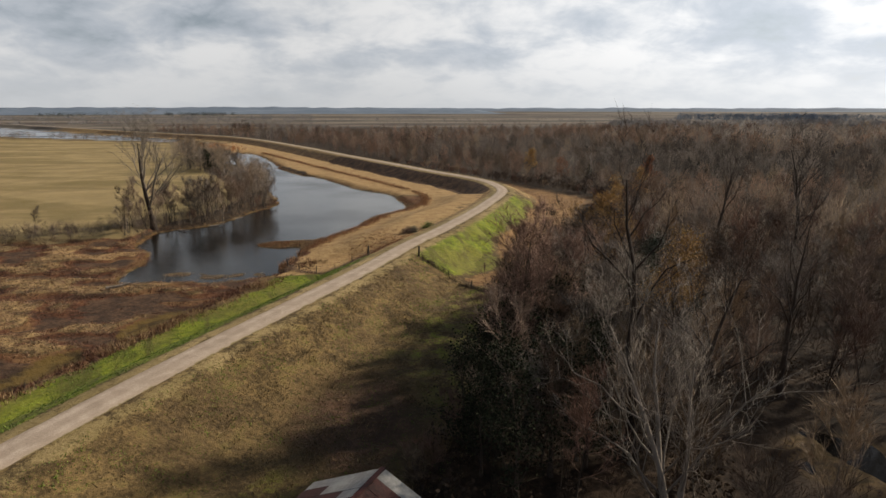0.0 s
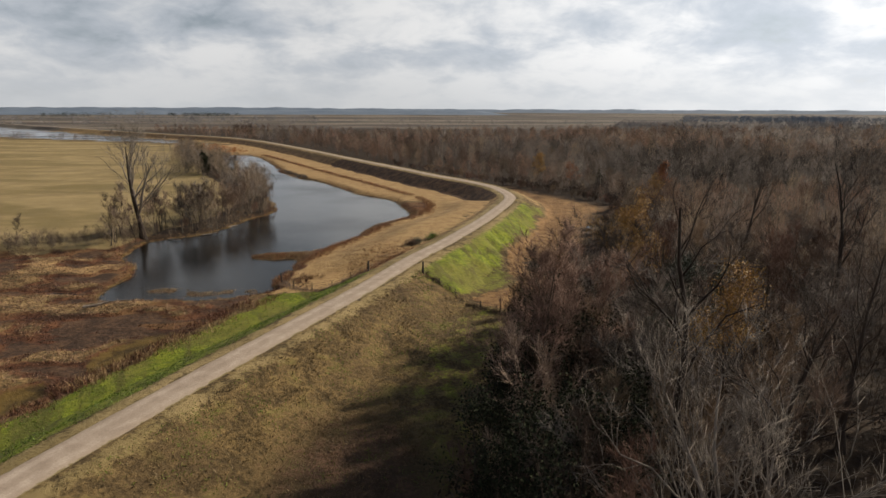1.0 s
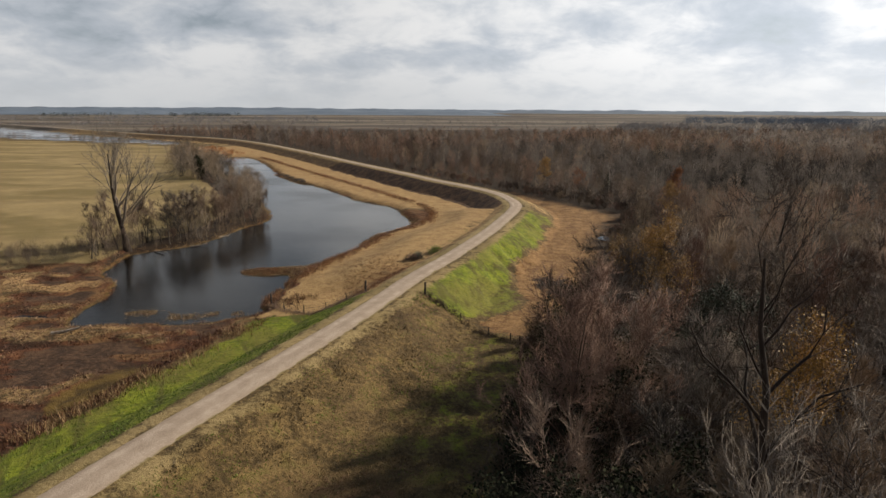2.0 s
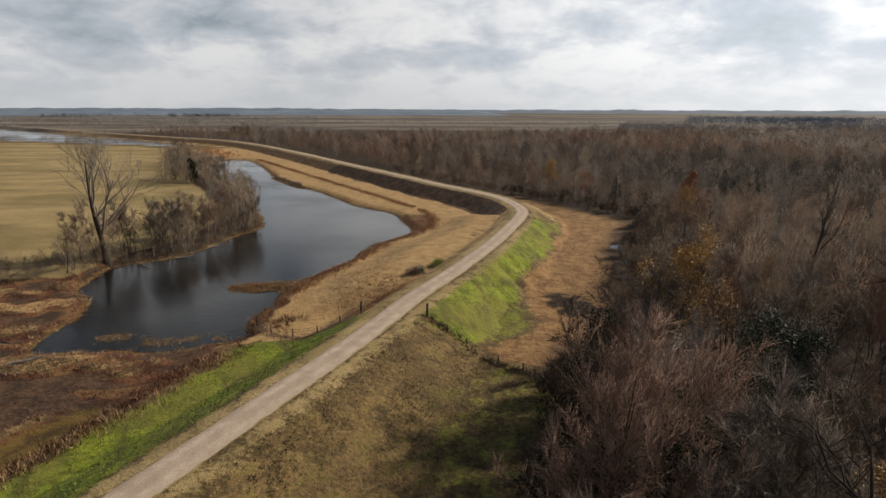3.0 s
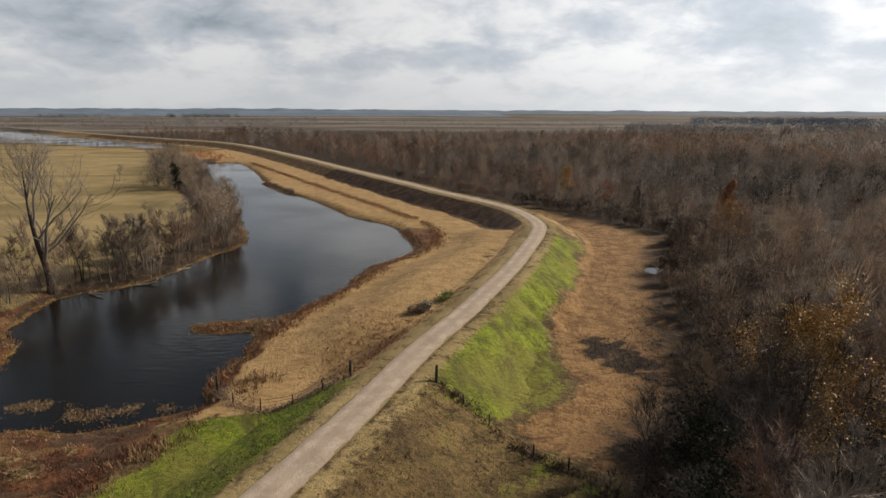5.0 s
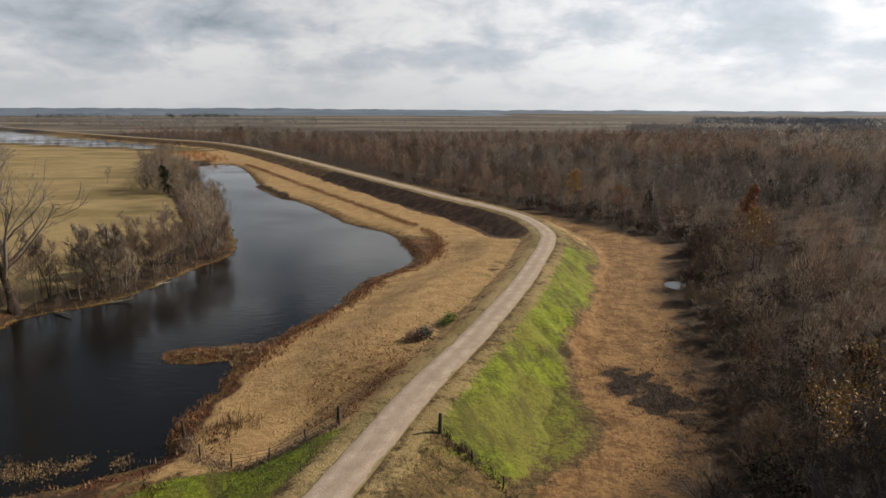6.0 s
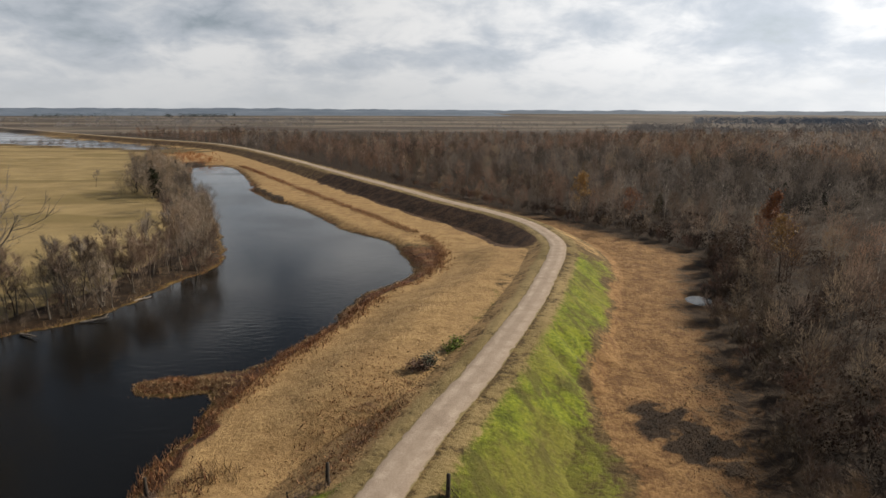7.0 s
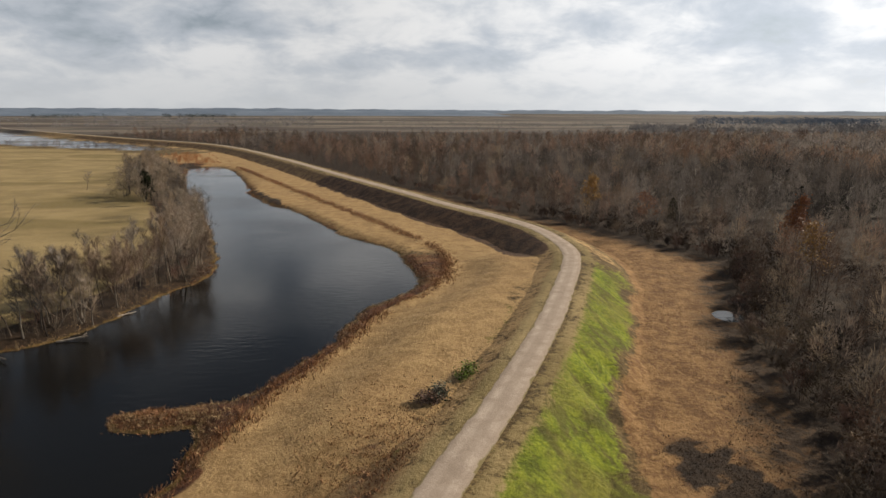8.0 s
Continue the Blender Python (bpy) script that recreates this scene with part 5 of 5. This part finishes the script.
def build_reeds():
    rng = np.random.default_rng(61)
    p = rng.uniform((-100, 30), (-24, 112), (46000, 2))
    base, side, a, b, c, pond, marsh, field, wood = survey(p[:, 0], p[:, 1])
    thick = value_noise(p[:, 0], p[:, 1], 7.0, 63)
    ok = (marsh > -0.5) & (pond < 0.2) & (base > -0.10) & (c[:, 1] < 0.35) & (side < -9.0) & (p[:, 0] > -16 - p[:, 1] * 0.95)
    mats = reed_mats(p[:, 0], p[:, 1]) + rng.normal(size=len(p)) * 0.02
    tan = ok & (mats > 0.49)
    red = ok & ~tan & (mats > 0.40) & (thick > 0.40)
    clumps("sedge", p[red], base[red], rng.uniform(0.2, 0.5, red.sum()), 4, 0.06, 0.5, SEDGE, "rust-brown dead sedge in the marsh", "reeds", 65)
    clumps("reeds", p[tan], base[tan], rng.uniform(0.2, 0.55, tan.sum()), 5, 0.06, 1.0, REED_DULL, "dry tan reeds in the marsh", "reeds", 67)
    # fringe along the pond
    shore = np.vstack([spline(SHORE_BERM, 0.25)[0][:1500], spline(SHORE_WOODED, 0.3)[0]])
    q = np.repeat(shore, 7, axis=0)
    q = q + rng.normal(size=q.shape) * 0.8
    base, side, a, b, c, pond, *_ = survey(q[:, 0], q[:, 1])
    ok = (pond > -2.4) & (pond < 0.35)
    pick = value_noise(q[:, 0], q[:, 1], 6.0, 71) + rng.normal(size=len(q)) * 0.08 > 0.5
    for sel, mat, words in ((ok & pick, REED_TAN, "dry tan reeds at the water's edge"), (ok & ~pick, REED_RED, "rusty reeds at the water's edge")):
        clumps("reeds", q[sel], np.maximum(base[sel], -0.05), rng.uniform(0.15, 0.5, sel.sum()), 4, 0.055, 0.8, mat, words, "reeds", 73)
    # the belt of sedge between the lip and the water, and the spit
    q = np.vstack([rng.uniform((-36, 84), (-2, 176), (9000, 2)), rng.normal((-28.6, 102.8), (2.6, 0.8), (1100, 2))])
    base, side, a, b, c, pond, *_ = survey(q[:, 0], q[:, 1])
    ok = (a[:, 2] > 0.5) & (pond < 0.3) & (side < -6) & (np.arange(len(q)) > -1)
    pick = value_noise(q[:, 0], q[:, 1], 5.0, 76) + rng.normal(size=len(q)) * 0.06 + 0.09 * (np.arange(len(q)) >= 9000) > 0.52
    for sel, mat, words in ((ok & pick, REED_TAN, "dry tan reeds on the pond's margin"), (ok & ~pick, REED_RED, "rusty sedge on the pond's margin")):
        clumps("reeds", q[sel], np.maximum(base[sel], -0.05), rng.uniform(0.15, 0.42, sel.sum()), 5, 0.06, 0.9, mat, words, "reeds", 78)
    n = 1500
    t = rng.uniform(0, 1, n)
    q = np.stack([-41 + 14.5 * t, 82.8 + 1.6 * np.sin(t * 9) * 0.5], 1) + rng.normal(size=(n, 2)) * np.array([0.5, 0.55])
    q = q[value_noise(q[:, 0], q[:, 1], 3.0, 75) > 0.45]
    clumps("reeds", q, np.full(len(q), -0.02), rng.uniform(0.12, 0.34, len(q)), 6, 0.07, 1.2, REED_TAN, "floating mats of dry tan reeds in the pond", "reeds", 77)
    # dark weeds on the lip of the mown berm
    q = np.repeat(BANK_LINE, 6, axis=0)
    q = q + rng.normal(size=q.shape) * 0.75
    uneven = value_noise(q[:, 0], q[:, 1], 4.0, 81)
    q, uneven = q[uneven > 0.32], uneven[uneven > 0.32]
    clumps("weeds", q, land_height(q), rng.uniform(0.3, 0.9, len(q)) * (0.2 + 1.6 * uneven), 4, 0.05, 0.45, REED_RED, "rust-brown dead weeds along the lip of the bank", "weeds", 79)


def build_grass():
    """Rough tussocks on the levee sides near the camera."""
    rng = np.random.default_rng(83)
    p = rng.uniform((-36, 24), (14, 100), (60000, 2))
    base, side, a, b, c, pond, marsh, field, wood = survey(p[:, 0], p[:, 1])
    z = np.maximum(base, levee_height(p[:, 0], p[:, 1]))
    right = (side > 2.4) & (wood < 2) & (p[:, 1] < 83.2 - 0.79 * (p[:, 0] + 3.5))
    left = (side < -2.6) & (side > -13.5) & (p[:, 1] < 92)
    tuft = value_noise(p[:, 0], p[:, 1], 2.4, 85) + rng.normal(size=len(p)) * 0.06
    dry = right & (tuft > 0.52)
    green = (right & (tuft < 0.44)) | (left & (tuft < 0.58) & (a[:, 0] > 0.3))
    clumps("grass", p[dry], z[dry], rng.uniform(0.15, 0.38, dry.sum()), 4, 0.05, 0.8, GRASS_DRY, "dry tussock grass on the levee side", "grass", 87)
    clumps("grass", p[green], z[green], rng.uniform(0.10, 0.25, green.sum()), 4, 0.05, 0.8, GRASS_GREEN, "short green winter grass on the levee side", "grass", 89)
    q = np.vstack([rng.normal((-9.5, 93), (3.0, 6.0), (2600, 2)), rng.uniform((-26, 86), (4, 150), (1300, 2))])
    base, side, a, b, c, pond, *_ = survey(q[:, 0], q[:, 1])
    ok = (side < -3.6) & (pond < -3) & (q[:, 1] > 85)
    red = ok & (np.arange(len(q)) < 2600)
    tan = ok & ~red
    top = np.maximum(base, levee_height(q[:, 0], q[:, 1]))
    clumps("weeds", q[red], top[red], rng.uniform(0.12, 0.42, red.sum()), 4, 0.05, 0.7, REED_RED, "rust-brown dead weeds at the levee's foot", "weeds", 171)
    clumps("grass", q[tan], top[tan], rng.uniform(0.08, 0.22, tan.sum()), 4, 0.05, 0.9, REED_TAN, "mown dry grass tufts on the berm", "grass", 173)
    q = rng.uniform((2, 84), (40, 168), (9000, 2))
    base, side, a, b, c, pond, marsh, field, wood = survey(q[:, 0], q[:, 1])
    ok = (side > 8.5) & (wood < 0.5) & (b[:, 0] < 0.35) & (value_noise(q[:, 0], q[:, 1], 3.0, 175) > 0.47)
    clumps("grass", q[ok], base[ok], rng.uniform(0.08, 0.28, ok.sum()), 4, 0.05, 0.9, MOWN, "dry brown tufts on the mown flat", "grass", 177)
    q = rng.uniform((8, 82), (28, 114), (15000, 2))
    base, side, a, b, c, pond, marsh, field, wood = survey(q[:, 0], q[:, 1])
    ok = (b[:, 0] > 0.30) & (wood < -3) & (side > 8.5) & (rng.uniform(0, 1, len(q)) < b[:, 0] * 1.2)
    clumps("weeds", q[ok], base[ok], rng.uniform(0.08, 0.30, ok.sum()), 4, 0.05, 0.9, CHARRED, "blackened dead weeds on a scorched patch", "weeds", 179)
    # dry straw fringe at the marsh edge
    q = np.repeat(ROAD_LINE[(ROAD_LINE[:, 1] > 26) & (ROAD_LINE[:, 1] < 84)], 26, axis=0)
    side_v = np.array([-0.93, 0.37])
    q = q + side_v * rng.normal(13.6, 0.7, (len(q), 1)) + rng.normal(size=q.shape) * 0.4
    maroon = q + side_v * rng.normal(0.9, 0.7, (len(q), 1))
    maroon = maroon[(survey(maroon[:, 0], maroon[:, 1])[4][:, 1] < 0.5) & (value_noise(maroon[:, 0], maroon[:, 1], 3.0, 291) > 0.40) & (rng.uniform(0, 1, len(q)) < 0.8)]
    clumps("sedge", maroon, np.maximum(land_height(maroon), 0.0), rng.uniform(0.3, 0.8, len(maroon)), 5, 0.055, 0.5, SEDGE, "dark maroon sedge along the foot of the levee", "reeds", 95)
    keep = (value_noise(q[:, 0], q[:, 1], 4.0, 91) > 0.58) & (rng.uniform(0, 1, len(q)) < 0.6)
    q = q[keep]
    clumps("reeds", q, np.maximum(land_height(q), 0.0), rng.uniform(0.5, 1.1, len(q)), 4, 0.05, 0.35, REED_TAN, "pale dry straw at the foot of the levee", "reeds", 93)


def fence_weeds(line, label, seed):
    rng = np.random.default_rng(seed)
    run = spline(line, 0.2)[0]
    q = np.repeat(run, 9, axis=0)
    q = q + rng.normal(size=q.shape) * 0.35
    z = np.maximum(land_height(q), levee_height(q[:, 0], q[:, 1]))
    uneven = value_noise(q[:, 0], q[:, 1], 2.0, seed)
    clumps("weeds", q, z, rng.uniform(0.15, 0.7, len(q)) * (0.3 + uneven), 4, 0.045, 0.6, TWIG_BROWN, label, "weeds", seed)


def round_post(name, x, y, z, height, radius, parent, lean=(0.0, 0.0)):
    w = Wood(int(abs(x * 31 + y * 17)))
    top = np.array([lean[0] * height, lean[1] * height, height])
    w.limb([(0, 0, -0.3), top * 0.5, top, top + np.array([0, 0, 0.02])], [radius * 1.05, radius, radius * 0.95, 0.004], 8)
    ob = part(name, w.mesh(name), POST_WOOD, parent)
    ob.location = (x, y, z)
    return ob


def wire_between(a, b, parent, sag=0.06):
    w = Wood(3)
    t = np.linspace(0, 1, 7)[:, None]
    pts = np.array(a) * (1 - t) + np.array(b) * t
    pts[:, 2] -= sag * 4 * (t * (1 - t))[:, 0]
    w.limb(pts, np.full(7, 0.012), 4)
    part("wire", w.mesh("wire"), WIRE, parent)


def ground_z(x, y):
    px, py = np.array([float(x)]), np.array([float(y)])
    return float(max(survey(px, py)[0][0], levee_height(px, py)[0]))


def build_fence(label, posts):
    """Posts as x, y, height, radius, with three wires between them."""
    ob = tagged(new("fence"), label, "fence")
    rng = np.random.default_rng(len(posts))
    tops = []
    for x, y, h, r in posts:
        z = ground_z(x, y)
        round_post("post", x, y, z, h, r, ob, (rng.normal() * 0.03, rng.normal() * 0.03))
        tops.append((x, y, z, h))
    for a, b in zip(tops[:-1], tops[1:]):
        for f in (0.35, 0.62, 0.9):
            wire_between((a[0], a[1], a[2] + f * min(a[3], 1.1)), (b[0], b[1], b[2] + f * min(b[3], 1.1)), ob)
    return ob


def strip_box(name, a, b, across, up, parent, mat, label=""):
    """A board or sheet from a to b, with its width along across and thickness along up."""
    a, b, across, up = (Vector(v) for v in (a, b, across, up))
    bm = bmesh.new()
    vs = [bm.verts.new(p + across * s + up * t) for p in (a, b) for s, t in ((-0.5, 0), (0.5, 0), (0.5, 1), (-0.5, 1))]
    for f in ((0, 1, 2, 3), (7, 6, 5, 4), (0, 4, 5, 1), (1, 5, 6, 2), (2, 6, 7, 3), (3, 7, 4, 0)):
        bm.faces.new([vs[i] for i in f])
    bmesh.ops.recalc_face_normals(bm, faces=bm.faces)
    me = bpy.data.meshes.new(name)
    bm.to_mesh(me)
    bm.free()
    return part(name, me, mat, parent, label)


def build_barn():
    """A small barn with a patched metal roof, beside the wood. Local y runs along the ridge, towards its far end."""
    ob = tagged(new("barn"), "small old barn with a patched rust-red metal roof", "barn")
    length, half, eave, ridge = 9.0, 4.4, 2.2, 4.3
    slope = math.hypot(half + 0.4, ridge - eave + 0.23)
    for sx in (-1, 1):
        n = 10
        for i in range(n):
            y = -length + (i + 0.5) * length / n
            a = (0.03 * sx, y, ridge + 0.05)
            b = (sx * (half + 0.4), y, eave - 0.18)
            pale = i == n - 1
            up = Vector((sx * (ridge - eave), 0, half)).normalized() * (0.03 if i % 2 else 0.045)
            if sx < 0 and i in (n - 2, n - 3):
                mid = [a[k] + (b[k] - a[k]) * (0.62 if i == n - 2 else 0.28) for k in range(3)]
                strip_box("roof_sheet", a, mid, (0, length / n + 0.03, 0), up, ob, ROOF_PALE, "bare pale metal roof sheet")
                strip_box("roof_sheet", mid, b, (0, length / n + 0.03, 0), up, ob, ROOF_RED)
            else:
                strip_box("roof_sheet", a, b, (0, length / n + 0.03, 0), up, ob, ROOF_PALE if pale else ROOF_RED, "bare pale metal roof sheet" if pale else "")
        strip_box("side_wall", (sx * half, -length + 0.2, eave / 2 - 0.2), (sx * half, -0.25, eave / 2 - 0.2), (0, 0, eave + 0.4), (-0.12 * sx, 0, 0), ob, BARN_WOOD)
    strip_box("ridge_cap", (0, -length, ridge + 0.09), (0, 0.02, ridge + 0.09), (0.3, 0, 0), (0, 0, 0.04), ob, ROOF_RED)
    for y in (-length + 0.2, -0.3):
        bm = bmesh.new()
        prof = ((-half, -0.4), (half, -0.4), (half, eave), (0, ridge), (-half, eave))
        vs = [[bm.verts.new((px, y + t, pz)) for px, pz in prof] for t in (0, 0.1)]
        bm.faces.new(vs[0]), bm.faces.new(vs[1][::-1])
        for k in range(5):
            bm.faces.new((vs[0][k], vs[1][k], vs[1][(k + 1) % 5], vs[0][(k + 1) % 5]))
        bmesh.ops.recalc_face_normals(bm, faces=bm.faces)
        me = bpy.data.meshes.new("gable_wall")
        bm.to_mesh(me)
        bm.free()
        part("gable_wall", me, BARN_WOOD, ob)
    ob.matrix_basis = pose(-2.7, 29.2, 0.3, 0, 0, -25)


def build_log(x, y, length, turn, radius, label, z=None):
    w = Wood(int(abs(x) * 7 + y))
    pts, _ = bend_line(w.rng, (0, 0, 0), (1, 0, 0.02), length, 5, 0.08, 0.0)
    w.limb(pts, np.linspace(radius, radius * 0.5, 6), 7)
    for _ in range(3):
        i = int(w.rng.integers(2, 5))
        sub, _ = bend_line(w.rng, pts[i], turn_from(w.rng, np.array([1.0, 0, 0]), 0.8), length * 0.25, 2, 0.1, 0.05)
        w.limb(sub, [radius * 0.4, radius * 0.3, radius * 0.1], 4)
    me = w.mesh("log")
    me.materials.append(LOG)
    ob = tagged(new("log", me), label, "log")
    ob.matrix_basis = pose(x, y, ground_z(x, y) + radius * 0.5 if z is None else z, 0, 0, turn)


def build_ridge(name, dist, az0, az1, top, rough, mat, label, seed, depth=180, size=60.0):
    """Wooded ground far away: an uneven-topped ramp facing the camera, with no back."""
    n = max(40, int((az1 - az0) * dist / size * 6))
    a = np.radians(np.linspace(az0 * 57.2958, az1 * 57.2958, n))
    prof = [(0.0, 0.02), (0.35, 0.30), (0.7, 0.72), (1.0, 1.0), (1.01, -2.0)]
    run = a * dist
    up = value_noise(run, run * 0 + seed, size * 14, seed, 3) * 0.75 + value_noise(run, run * 0 + seed, size, seed + 3, 4) * 0.5
    taper = smooth(np.arange(n), 0, n * 0.1) * (1 - smooth(np.arange(n), n * 0.9, n - 1))
    rows = []
    for f, h in prof:
        d = dist + f * depth
        zz = (top * (1 - rough) + top * rough * (up - 0.2) * 1.6) * h * taper if h > 0 else np.full(n, h)
        rows.append(np.stack([np.sin(a) * d, np.cos(a) * d, zz], 1))
    me = array_mesh(name, np.vstack(rows), grid_faces(n, len(prof)))
    me.materials.append(mat)
    tagged(new(name, me), label, "woodland", kind="stuff")


def build_distance():
    build_ridge("far_hills", 4450, -0.80, 0.80, 33, 0.45, HAZED_WOODS, "wooded hills on the horizon, coloured blue-grey for haze", 5, 300, 90)
    build_ridge("far_woods", 2600, -0.75, 0.1, 20, 0.6, HAZED_WOODS, "far woods across the plain, dulled in colour for haze", 9, 200, 60)
    rng = np.random.default_rng(151)
    kinds = [far_tree(870 + k, 10.0, 34, 2, 0.75, 0.5, 0.42) for k in range(4)]

    def grove(n, az0, az1, d0, d1, lo, hi, mat, label):
        a, d = rng.uniform(az0, az1, n * 3), rng.uniform(d0, d1, n * 3)
        x, y = np.sin(a) * d, np.cos(a) * d
        keep = value_noise(x, y, 150, int(d0), 3) > 0.45
        x, y = x[keep][:n], y[keep][:n]
        rows = np.stack([x, y, np.zeros(len(x)), rng.uniform(lo, hi, len(x)), rng.integers(0, 4, len(x))], 1)
        plant_stuff("far_woods", kinds, rows, mat, label, "woodland")

    grove(620, -0.72, -0.22, 950, 1700, 0.7, 1.3, HAZED_BROWN, "dull leafless woods far across the plain")
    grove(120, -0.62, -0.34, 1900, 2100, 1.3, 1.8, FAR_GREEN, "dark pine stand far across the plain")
    grove(1300, 0.26, 0.78, 640, 1150, 0.6, 1.25, HAZED_BROWN, "brown leafless woods far across the plain")
    grove(320, -0.36, 0.30, 700, 1500, 0.4, 0.9, HAZED_BROWN, "low brown scrub across the plain")
    grove(700, 0.36, 0.80, 1200, 1900, 0.9, 1.7, HAZED_WOODS, "far woods across the plain, coloured blue for haze")
    place = np.array([(-186, 527), (-181, 533), (-176, 525), (-170, 531), (-192, 536)], float)
    rows = np.column_stack([place, np.full(5, 0.2), (1.3, 1.5, 1.2, 1.0, 1.1), (0, 1, 2, 3, 0)])
    plant_stuff("tree_group", [far_tree(880 + k, 10.0, 160, 6, 0.22, 0.3, 0.55) for k in range(4)], rows, MASS_DARK, "small group of dark trees beside the far levee", "trees")
    # a row of small trees at the far end of the pasture
    rng = np.random.default_rng(97)
    n = 170
    x = rng.uniform(-420, -168, n)
    rows = np.stack([x, 402 + np.maximum(-190 - x, 0) * 0.36 + rng.normal(size=n) * 3, np.full(n, 0.8), rng.uniform(0.25, 0.65, n), rng.integers(0, 3, n)], 1)
    plant_stuff("tree_row", [far_tree(800 + i, 10.0, 90, 6, 0.26, 0.3) for i in range(3)], rows, MASS_BROWN, "row of small bare trees at the pasture's end", "trees")
    n = 260
    t = rng.uniform(0, 1, n)
    rows = np.stack([-117 - 36 * t + rng.normal(size=n) * 5, 322 + 56 * t + rng.normal(size=n) * 7, np.full(n, 0.4), rng.uniform(0.12, 0.26, n), rng.integers(0, 3, n)], 1)
    plant_stuff("scrub", [far_tree(810 + i, 10.0, 90, 6, 0.30) for i in range(3)], rows, SCRUB, "orange-brown scrub between pond and channel", "bushes")


build_rear_wood()
build_poles()
build_thicket()
build_undergrowth()
build_wood_edge()
build_bank_trees()
build_reeds()
build_grass()
build_fence("old post and wire fence across the berm", [(-11.0, 84.6, 1.45, 0.13), (-13.2, 83.6, 0.9, 0.05), (-15.6, 82.6, 0.9, 0.05), (-18.2, 82.2, 1.1, 0.06), (-21, 83.5, 1.0, 0.06), (-23.4, 86.2, 1.5, 0.12)])
build_fence("old post and wire fence down the levee side", [(-3.5, 83.2, 1.45, 0.13), (-1.2, 81.6, 0.8, 0.05), (0.8, 80.0, 0.9, 0.05), (3.9, 76.6, 1.0, 0.06), (6.2, 75.0, 1.0, 0.06), (8.6, 73.6, 1.0, 0.06)])
fence_weeds([(-3.5, 83.2), (-1.2, 81.6), (0.8, 80.0), (3.9, 76.6), (6.2, 75.0), (8.6, 73.6)], "dark dead weeds along the fence on the levee side", 161)
fence_weeds([(-11.0, 84.6), (-13.2, 83.6), (-15.6, 82.6), (-18.2, 82.2), (-21, 83.5), (-23.4, 86.2)], "dead weeds along the fence across the berm", 163)
build_barn()
build_log(-48.6, 119.3, 3.2, 20, 0.16, "bleached driftwood log at the water's edge", 0.08)
build_log(-46.4, 127.5, 2.4, 60, 0.12, "bleached driftwood log on the pond bank", 0.1)
build_log(-53, 115.2, 3.0, -15, 0.14, "fallen grey branch on the pond bank", 0.15)

def build_shrub(seed, x, y, size, mat, label, leaves):
    ob = tagged(new("shrub"), label, "shrub")
    a, b, tips = bare_tree(seed, size, trunk_part=0.1, limbs=4, limb_len=0.6, forks=(3,), twigs=6, stems=5, twig=(0.4, 0.02), sides=(3, 3, 3), girth=0.012, angle=0.9, slim=True, rings=4)
    part("stem", a.mesh("stem"), TWIG_BROWN, ob)
    part("crown", b.mesh("crown"), TWIG_BROWN, ob)
    w = Wood(seed + 5)
    c = tips[w.rng.integers(0, len(tips), leaves)] + w.rng.normal(size=(leaves, 3)) * 0.2
    w.leaves(c, 0.07 * w.rng.uniform(0.6, 1.4, leaves))
    part("foliage", w.mesh("foliage"), mat, ob)
    ob.location = (x, y, ground_z(x, y) - 0.05)
    ob.scale = (1.5, 1.5, 0.9)


build_shrub(901, -5.6, 103.2, 1.2, LEAF_GLOSSY, "dark green shrub on the levee's side", 700)
build_shrub(907, -6.8, 102.0, 1.2, TWIG_RED, "brown dead shrub on the levee's side", 300)
build_shrub(911, -3.0, 107.6, 1.1, GRASS_GREEN, "low bright green shrub on the levee's side", 700)
# bushes added to fill the dark gap and cast shadow on the slope
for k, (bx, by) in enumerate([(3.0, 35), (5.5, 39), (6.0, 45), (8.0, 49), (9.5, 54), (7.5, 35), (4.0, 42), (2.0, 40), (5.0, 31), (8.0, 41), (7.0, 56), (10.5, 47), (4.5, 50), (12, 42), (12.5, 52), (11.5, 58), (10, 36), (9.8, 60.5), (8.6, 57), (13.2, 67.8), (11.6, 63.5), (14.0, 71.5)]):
    evergreen("evergreen_bush", 930 + k, 7.6 + 1.4 * (k % 3), 0.38, bx, by, "dense evergreen bush coloured dark and placed to make deep shade", 2300, 0.097)
build_log(-44.5, 75.0, 3.0, 10, 0.22, "dark sodden log in the marsh")
build_distance()
